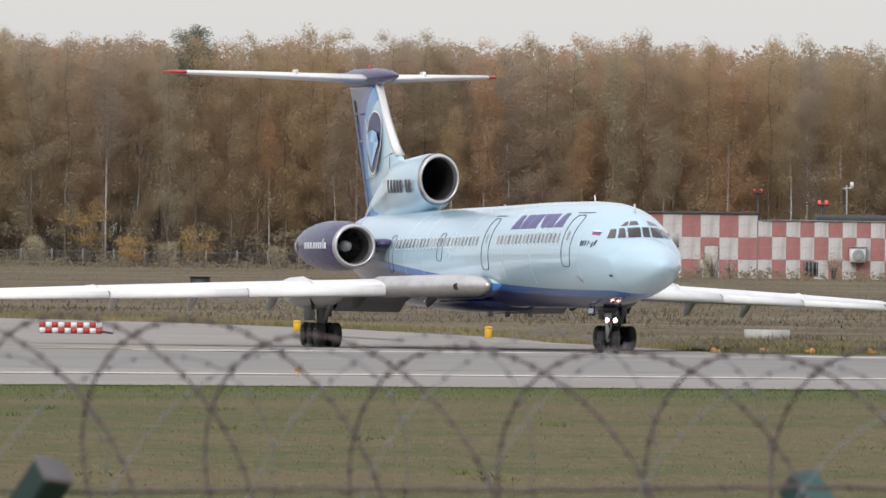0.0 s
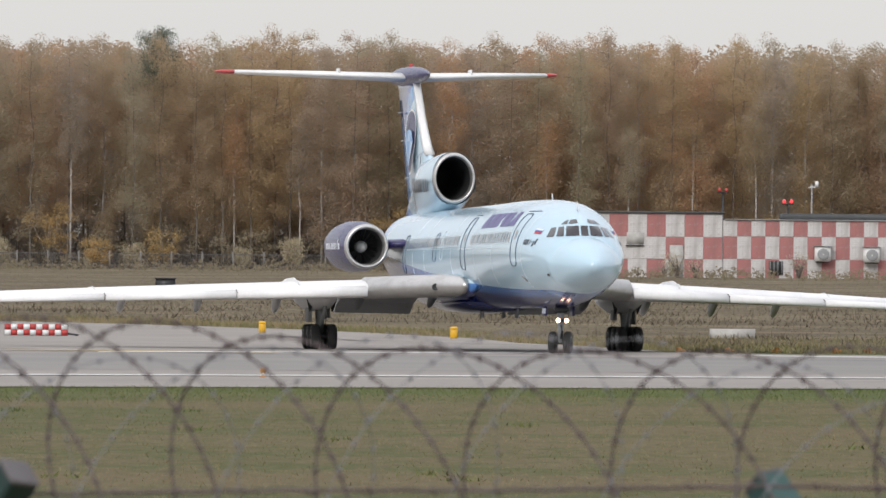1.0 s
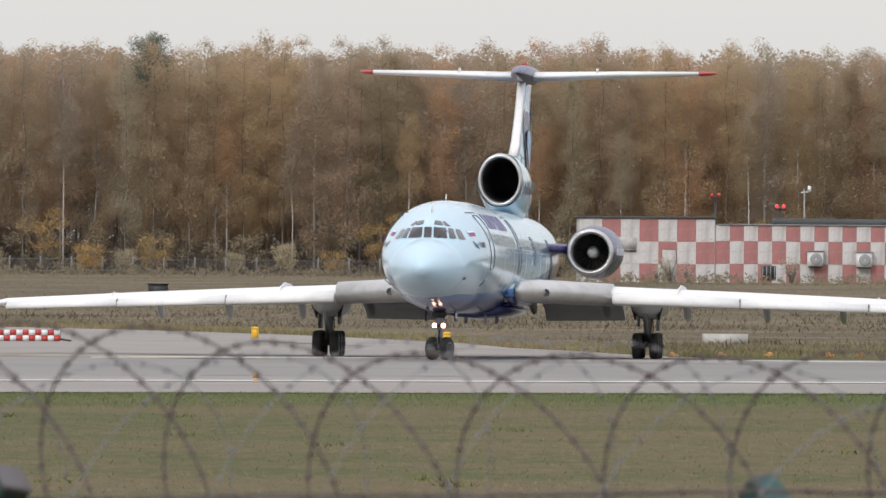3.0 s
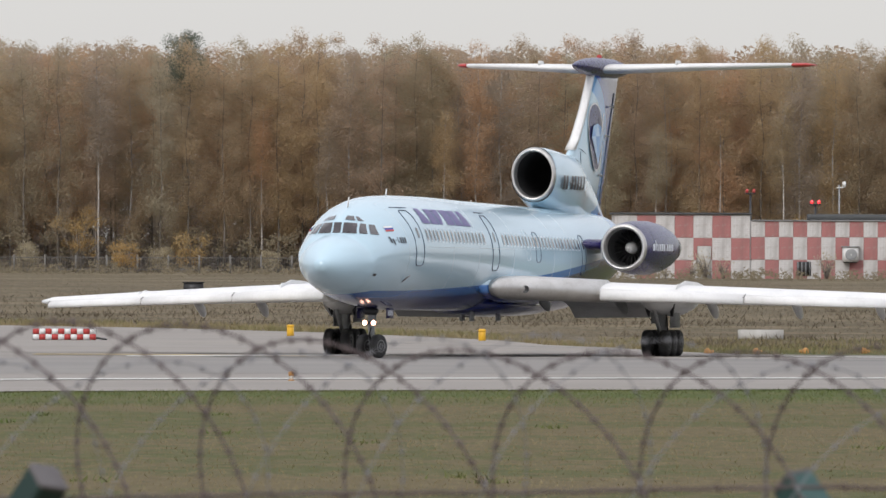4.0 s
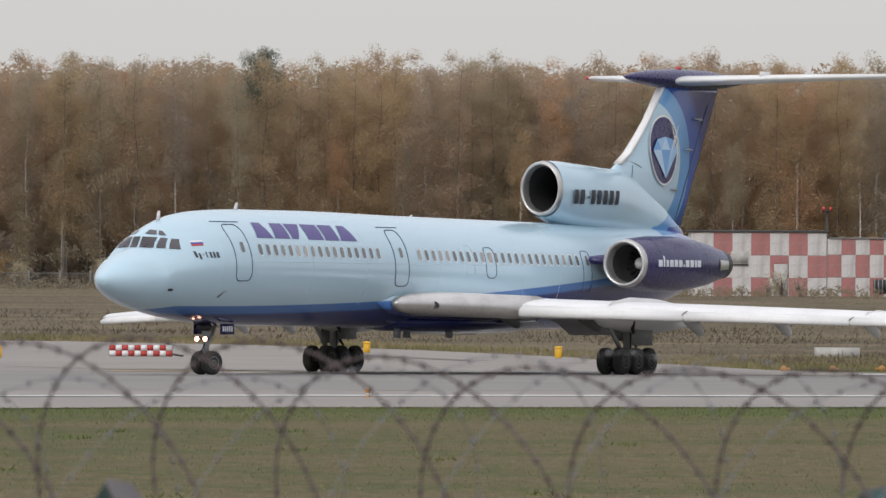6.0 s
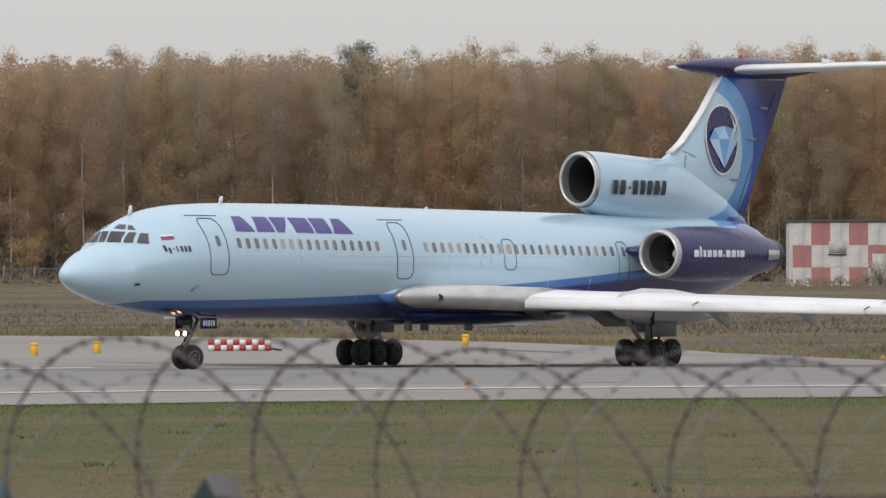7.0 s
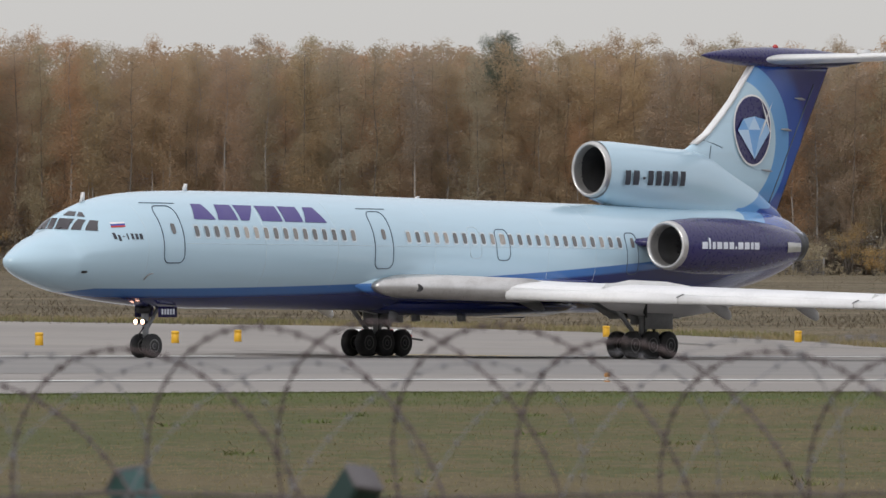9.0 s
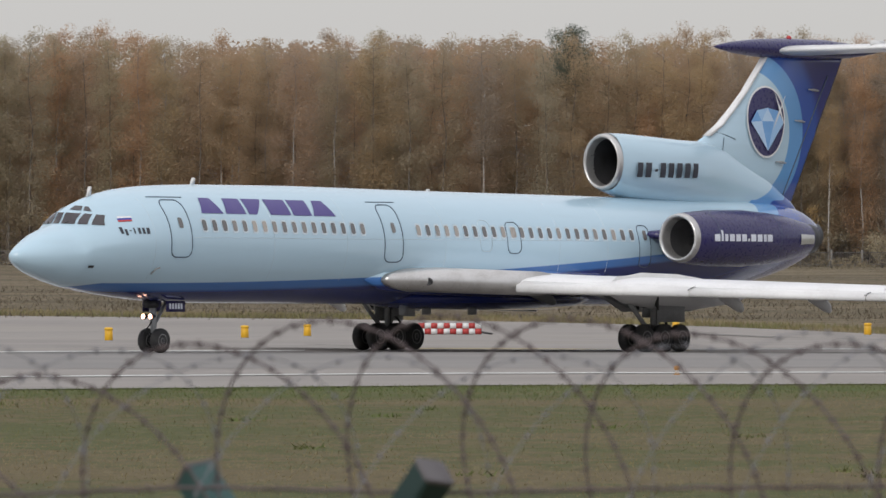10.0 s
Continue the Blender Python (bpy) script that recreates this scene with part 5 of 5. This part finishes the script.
def build_shrub(seed, leaves, wide, high, label):
    rng = random.Random(seed)
    ob = thing("shrub", label, "shrub", group="shrubs at the forest edge")
    bm = bmesh.new()
    puffs = []
    for k in range(12):
        a = rng.uniform(0, 6.283)
        tip = Vector((math.cos(a) * wide * rng.uniform(0.2, 0.8), math.sin(a) * wide * 0.6, high * rng.uniform(0.4, 0.95)))
        tube([(0, 0, -0.1), tip * 0.5 + Vector((0, 0, 0.2)), tip], [0.05, 0.035, 0.015], 4, bm)
        puffs.append((tip, rng.uniform(0.35, 0.6) * min(wide, 1.5)))
        puffs.append((tip * 0.6, rng.uniform(0.3, 0.5) * min(wide, 1.5)))
    part("woody_frame", fix(bm), DARKBARK, ob)
    verts, faces = leaf_cloud(rng, puffs, 0.15, 190 if leaves is not WEED_LEAF else 45)
    leaf = new("leaves", raw_mesh("leaves", verts, faces, leaves))
    leaf.parent = ob
    return ob


def build_shrubs():
    rng = random.Random(5)
    gold = build_shrub(1, GOLD_LEAF, 1.9, 3.0, "golden-leaved shrub at the forest edge")
    tall = build_shrub(2, GOLD_LEAF, 2.3, 6.0, "tall yellow-leaved young tree at the forest edge")
    olive = build_shrub(3, OLIVE_LEAF, 1.6, 3.2, "olive-green shrub at the forest edge")
    dry = build_shrub(4, WEED_LEAF, 1.1, 1.8, "half-bare brown weed bush in the dry grass")
    gold.matrix_world = pose(-16.3, 950, 1.1)
    tall.matrix_world = pose(-21.2, 984, 1.2) @ Matrix.Scale(1.2, 4)
    olive.matrix_world = pose(2.5, 950, 1.1)
    dry.matrix_world = pose(39.0, 893, 1.0)
    for x, y, s in ((-9.9, 968, 1.25), (7.5, 968, 0.8), (-55, 970, 1.0), (26, 968, 0.9)):
        copy_thing(gold, pose(x, y, 1.15, 0, 0, rng.uniform(0, 360))).scale = (s, s, s)
    for x, y, s in ((12.2, 990, 1.15), (-44, 990, 1.0), (-37, 992, 0.7), (-62, 990, 0.9), (24, 990, 1.0), (50, 990, 1.1)):
        copy_thing(tall, pose(x, y, 1.15, 0, 0, rng.uniform(0, 360))).scale = (s, s, s)
    for x, y, s in ((-13, 968, 0.8), (-26, 968, 0.9), (-2, 966, 0.7), (20, 966, 1.0), (-34, 968, 0.8), (-48, 966, 1.0), (28, 955, 1.2)):
        copy_thing(olive, pose(x, y, 1.15, 0, 0, rng.uniform(0, 360))).scale = (s, s, s)
    for x, y, s in ((37.4, 893, 1.35), (33.8, 893, 0.6), (48.3, 893, 1.3), (35.9, 889, 0.8)):
        copy_thing(dry, pose(x, y, 1.0, 0, 0, rng.uniform(0, 360))).scale = (s, s, s)


build_forest()
build_undergrowth()
build_shrubs()


# ---- grasses ----
def blades(rng, spots, wide, high, lean=0.35):
    verts, faces = [], []
    for x, y in spots:
        z = ground_z(y)
        a = rng.uniform(-1.2, 1.2)
        h = high * rng.uniform(0.4, 1.2)
        w = wide * rng.uniform(0.6, 1.3)
        dx, dy = math.cos(a) * w, math.sin(a) * w
        lx, ly = rng.gauss(0, lean) * h, rng.gauss(0, lean) * h
        i = len(verts)
        verts += [(x - dx, y - dy, z - 0.01), (x + dx, y + dy, z - 0.01), (x + lx, y + ly, z + h)]
        faces.append((i, i + 1, i + 2))
    return verts, faces


def grass_leaf(name, tones):
    n = Nodes(name)
    isl = n.node("ShaderNodeNewGeometry")
    patchy = n.math("ADD", n.math("MULTIPLY", n.noise(0.05, 5), 0.6), n.math("MULTIPLY", n.noise(0.35, 5, stretch=(0.6, 1, 1)), 0.4))
    ramp = n.node("ShaderNodeValToRGB")
    el = ramp.color_ramp.elements
    for i, tone in enumerate(tones):
        e = el[i] if i < 2 else el.new(0.5)
        e.position = i / (len(tones) - 1)
        e.color = (*tone, 1)
    n.link(n.math("ADD", n.math("MULTIPLY", isl.outputs["Random Per Island"], 0.3), n.math("MULTIPLY", n.step(patchy, 0.44, 0.57), 0.7)), ramp.inputs[0])
    return n.done(ramp.outputs[0], 0.85, spec=0.1)


GREENBLADE = grass_leaf("green_blades", ((0.115, 0.145, 0.05), (0.13, 0.155, 0.058), (0.165, 0.17, 0.072)))
MIXBLADE = grass_leaf("mixed_blades", ((0.165, 0.17, 0.075), (0.22, 0.188, 0.1), (0.28, 0.23, 0.135)))
DRYBLADE = grass_leaf("dry_blades", ((0.13, 0.108, 0.07), (0.18, 0.148, 0.1), (0.23, 0.188, 0.13)))


def build_grasses():
    rng = random.Random(21)

    def field(count, y0, y1, half, curve=1.0):
        out = []
        for _ in range(count):
            y = y0 + (y1 - y0) * rng.random() ** curve
            out.append((rng.uniform(-half, half) * y, y))
        return out
    near = [(x, y) for x, y in field(42000, 112, 205, 0.085, 0.9) if y < lerp_table(((-20, 195), (-13.8, 199), (-5, 209), (4.6, 215), (20, 222)), x)[0]]
    tagged(new("grass", raw_mesh("grass", *blades(rng, near, 0.008, 0.04, 0.9), MIXBLADE)), "short autumn grass, green and straw mixed", "grass", kind="stuff")
    edge = []
    for _ in range(15000):
        x = rng.uniform(-19, 20)
        e = lerp_table(((-20, 194), (-13.8, 201), (-5, 211.5), (4.6, 217.3), (13.3, 222.5), (20, 225)), x)[0]
        edge.append((x, e - 24 * rng.random() ** 1.6))
    tagged(new("verge_grass", raw_mesh("verge_grass", *blades(rng, edge, 0.008, 0.075, 0.8), GREENBLADE)), "greener grass along the taxiway edge", "grass", kind="stuff")
    weeds = []
    for _ in range(15):
        cx, cy = rng.uniform(-0.075, 0.075), rng.uniform(120, 205)
        weeds += [(cx * cy + rng.gauss(0, 0.16), cy + rng.gauss(0, 0.5)) for _ in range(28)]
    tagged(new("weeds", raw_mesh("weeds", *blades(rng, weeds, 0.02, 0.08, 0.9), GREENBLADE)), "low green weeds in the mown grass", "weeds", kind="stuff")
    dry = [(x, y) for x, y in field(36000, 440, 940, 0.08, 1.3) if y > lerp_table(((-60, 545), (-35, 516), (-15, 502), (-6, 492), (2, 475), (9.5, 449), (14.6, 440), (60, 440)), x)[0]]
    tagged(new("dry_grass", raw_mesh("dry_grass", *blades(rng, dry, 0.02, 0.12, 1.0), DRYBLADE)), "tall dry straw-coloured grass beyond the taxiway", "grass", kind="stuff")
    right = [(rng.uniform(14, 40), 362 + 90 * rng.random()) for _ in range(9000)]
    right = [(x, y) for x, y in right if y > lerp_table(((9.5, 449), (13, 413), (14.6, 383), (16.6, 366), (40, 363)), x)[0]]
    tagged(new("verge_grass", raw_mesh("verge_grass", *blades(rng, right, 0.022, 0.2), MIXBLADE)), "mixed grass on the far verge", "grass", kind="stuff")
    strip = []
    for _ in range(9000):
        x = rng.uniform(-45, 18)
        e = lerp_table(((-60, 543), (-35, 514), (-15, 500), (-6.3, 490), (2, 473), (9.5, 447), (13, 411), (14.6, 381), (18, 362)), x)[0]
        strip.append((x, e + 18 * rng.random() ** 1.5))
    tagged(new("verge_grass", raw_mesh("verge_grass", *blades(rng, strip, 0.03, 0.28), MIXBLADE)), "greenish grass along the far taxiway edge", "grass", kind="stuff")
    rust = []
    for _ in range(420):
        cx, cy = rng.uniform(-50, 50), 505 + 190 * rng.random() ** 1.6
        wide = rng.uniform(0.5, 2.6)
        rust += [(cx + rng.gauss(0, wide), cy + rng.gauss(0, 4.0)) for _ in range(int(14 * wide))]
    for _ in range(60):
        cx, cy = rng.uniform(15.5, 34), 385 + 75 * rng.random()
        rust += [(cx + rng.gauss(0, 0.6), cy + rng.gauss(0, 3.0)) for _ in range(16)]
    tagged(new("dry_weeds", raw_mesh("dry_weeds", *blades(rng, rust, 0.03, 0.3, 0.7), RUSTBLADE)), "rust-brown dry weeds beyond the taxiway", "weeds", kind="stuff")


RUSTBLADE = grass_leaf("rust_blades", ((0.1, 0.083, 0.06), (0.115, 0.094, 0.066), (0.14, 0.112, 0.08)))
build_grasses()


# ---- the fence before the camera ----
RUST = worn("rusty_wire", (0.15, 0.12, 0.125), (0.085, 0.06, 0.06), 0.7, 0.4, 6, 40, 0.8)
ZINC = worn("galvanised_wire", (0.25, 0.25, 0.275), (0.17, 0.165, 0.18), 0.5, 0.6, 6, 40, 0.6)
GREENPOST = worn("dark_green_paint", (0.008, 0.034, 0.03), (0.02, 0.04, 0.036), 0.6, 0, 4, 30, 0.6)
# The post's green, lightened to paint in skylight on the left arm's upper face.
LITPOST = worn("lit_green_paint", (0.03, 0.088, 0.084), (0.014, 0.04, 0.04), 0.5, 0, 4, 30, 0.6)
POSTCAP = worn("weathered_cap", (0.13, 0.12, 0.125), (0.08, 0.07, 0.075), 0.6, 0.2, 8, 40, 0.6)
FENCE_Y = 25.0


def barbs(bm, path, gap, size):
    """Short crossed points bound round a wire at even steps."""
    left = gap * 0.5
    for a, b in zip(path, path[1:]):
        d = (b - a).length
        while left < d:
            c = a.lerp(b, left / d)
            way = (b - a).normalized()
            u = way.orthogonal().normalized()
            w = way.cross(u)
            for v in (u + w * 0.5, w - u * 0.4):
                tube([c - v * size + way * size * 0.4, c + v * size - way * size * 0.4], 0.0024, 4, bm)
            tube([c - way * size * 0.45, c + way * size * 0.45], 0.0058, 5, bm)
            left += gap
        left -= d


# Where the coil's turns hang: middle of each turn along the fence, and the height of its crest.
TURNS = ((0, -1.98, 3.2), (1, -1.62, 3.36), (2, -1.25, 3.44), (3, -0.885, 3.5), (4, -0.585, 3.512), (5, -0.279, 3.505), (6, 0.04, 3.468), (7, 0.405, 3.443), (8, 0.815, 3.44), (9, 1.15, 3.44), (10, 1.49, 3.455), (11, 1.84, 3.47), (12, 2.2, 3.46))


def coil(label, way, shift, drop, y, wire, mat, gap, size, seed):
    """A slack wire coil: loops that overlap along the fence and lean with its pull."""
    ob = thing("barbed_wire_coil", label, "barbed wire", pose(0, y, 0))
    big = y / FENCE_Y
    path = []
    for k in range(12 * 48 + 1):
        n = k / 48
        a = 2 * math.pi * n + math.pi / 2
        x, top = lerp_table(TURNS, n)
        r = 0.385 * (1 + 0.04 * math.sin(n * 2.1 + seed) + 0.02 * math.sin(n * 5.3))
        x = x - 0.285 * math.cos(a) - 0.101 * (math.sin(a) - 1) + 0.012 * math.sin(n * 3.7 + seed)
        z = top - drop + r * (math.sin(a) - 1)
        path.append(Vector((way * x * big + shift, 0.22 * math.cos(a), 3.7 + (z - 3.7) * big)))
    part("wire", tube(path, wire * big, 6), mat, ob)
    bm = bmesh.new()
    barbs(bm, path, gap * big, size * big)
    tagged(part("barb_winding", bm, mat, ob, "short wire barbs"), kind="stuff")
    return ob


def build_fence():
    coil("rusty barbed wire coil along the top of the fence", 1, 0.0, 0.0, FENCE_Y, 0.0035, RUST, 0.057, 0.0105, 1)
    coil("grey galvanised barbed wire coil wound the other way", -1, 0.06, 0.03, FENCE_Y - 0.25, 0.0015, ZINC, 0.075, 0.007, 4)
    # Strained wires through the coils.
    for x0, x1, pts in ((-2.2, 2.2, ((-2.2, 3.055), (-1.7, 3.06), (-1.2, 3.082), (-0.6, 3.068), (0.0, 3.083), (0.6, 3.088), (1.3, 3.105), (2.2, 3.09))),):
        ob = thing("strained_wire", "dark twisted strand wire tied between the posts", "barbed wire", pose(0, FENCE_Y - 0.2, 0))
        dense = []
        for k in range(90):
            x = x0 + (x1 - x0) * k / 89
            dense.append(Vector((x, 0.004 * math.sin(k), lerp_table(pts, x)[0] + 0.002 * math.sin(k * 2.1))))
        part("wire", tube(dense, 0.0055, 6), RUST, ob)
        bm = bmesh.new()
        barbs(bm, dense, 0.16, 0.012)
        tagged(part("barb_winding", bm, RUST, ob, "short wire barbs"), kind="stuff")
    # Posts whose two arms lean towards and away from the field and carry the coil.
    for x in (-0.92, 1.6):
        post = thing("fence_post", "dark green steel fence post with two slanted arms", "fence post", pose(x, FENCE_Y, ground_z(FENCE_Y)), "fence posts")
        top = 3.135 - ground_z(FENCE_Y)
        part("upright", boxed((-0.05, -0.05, -0.1), (0.05, 0.05, top - 0.42), 0.006), GREENPOST, post)
        for side in (1, -1):
            foot, tip = Vector((0.0, 0, top - 0.5)), Vector((side * 0.312, -0.3 * side, top - (0.015 if side > 0 else 0.035)))
            way = (tip - foot).normalized()
            u = way.cross(Vector((0, 0, 1))).normalized()
            w = u.cross(way)

            def ring(q, r):
                return [q + r * (u * math.cos(a) + w * math.sin(a)) for a in (radians(d + 12) for d in (40, 50, 130, 140, 220, 230, 310, 320))]
            arm = part("arm", fix(loft([ring(foot, 0.056), ring(tip, 0.056)])), GREENPOST if side > 0 else LITPOST, post, smooth=False)
            part("cap", fix(loft([ring(tip + way * 0.001, 0.058), ring(tip + way * 0.01, 0.058), ring(tip + way * 0.013, 0.052)])), POSTCAP, arm, "weathered cap", smooth=False)


build_fence()


# The jet's way: seconds, place of its nose wheels, heading.
TAXI = [
    (0, 11.14, 354.88, 14.40),
    (0.5, 10.91, 351.92, 11.39),
    (1, 10.49, 348.93, 8.25),
    (1.5, 9.85, 345.94, 4.93),
    (2, 8.97, 342.94, 1.42),
    (2.5, 7.75, 339.92, -2.31),
    (4, 2.68, 330.47, -14.68),
    (4.5, 0.71, 328.49, -18.72),
    (5, -1.29, 326.89, -22.58),
    (5.5, -3.30, 325.63, -25.89),
    (7, -9.13, 323.63, -33.89),
    (7.5, -10.87, 322.87, -35.56),
    (8, -12.40, 322.08, -36.73),
    (8.5, -13.76, 321.31, -37.47),
    (9, -14.96, 320.52, -37.84),
    (9.5, -15.98, 319.72, -37.90),
    (10, -16.88, 318.91, -37.77),
]


# ---- what moves ----
TURN_IN = ((0, 20), (2.5, 22), (5, 21), (7, 17), (8, 10), (9, 4), (10, 1))


def taxi_pose(x, y, heading):
    h = radians(heading)
    return pose(x, y, ground_z(y) + 0.025, math.degrees(math.atan(-0.005 * math.cos(h))), math.degrees(math.asin(0.005 * math.sin(h))), heading)


def motions():
    """Drive the jet along its way and roll its wheels."""
    rows = [(t, taxi_pose(x, y, h)) for t, x, y, h in TAXI]
    walk(JET, rows)
    times = [0.1 * k for k in range(101)]
    spots = [lerp_table(TAXI, t) for t in times]
    for wheel, at, r, steered in WHEELS:
        gone, out, last = 0.0, [], None
        for t, (x, y, h) in zip(times, spots):
            a = radians(h)
            p = Vector((x + at[0] * math.cos(a) - at[1] * math.sin(a), y + at[0] * math.sin(a) + at[1] * math.cos(a)))
            if last is not None:
                gone += (p - last).length
            last = p
            turn = lerp_table(TURN_IN, t)[0] if steered else 0.0
            spin = Matrix.Rotation(gone / r, 4, "X")
            if steered:
                hinge = Matrix.Rotation(radians(-turn), 4, "Z")
                out.append((t, Matrix.Translation(hinge @ Vector((at[0], at[1], 0))) @ Matrix.Translation((0, 0, at[2])) @ hinge @ spin))
            else:
                out.append((t, Matrix.Translation(at) @ spin))
        walk(wheel, out)


motions()
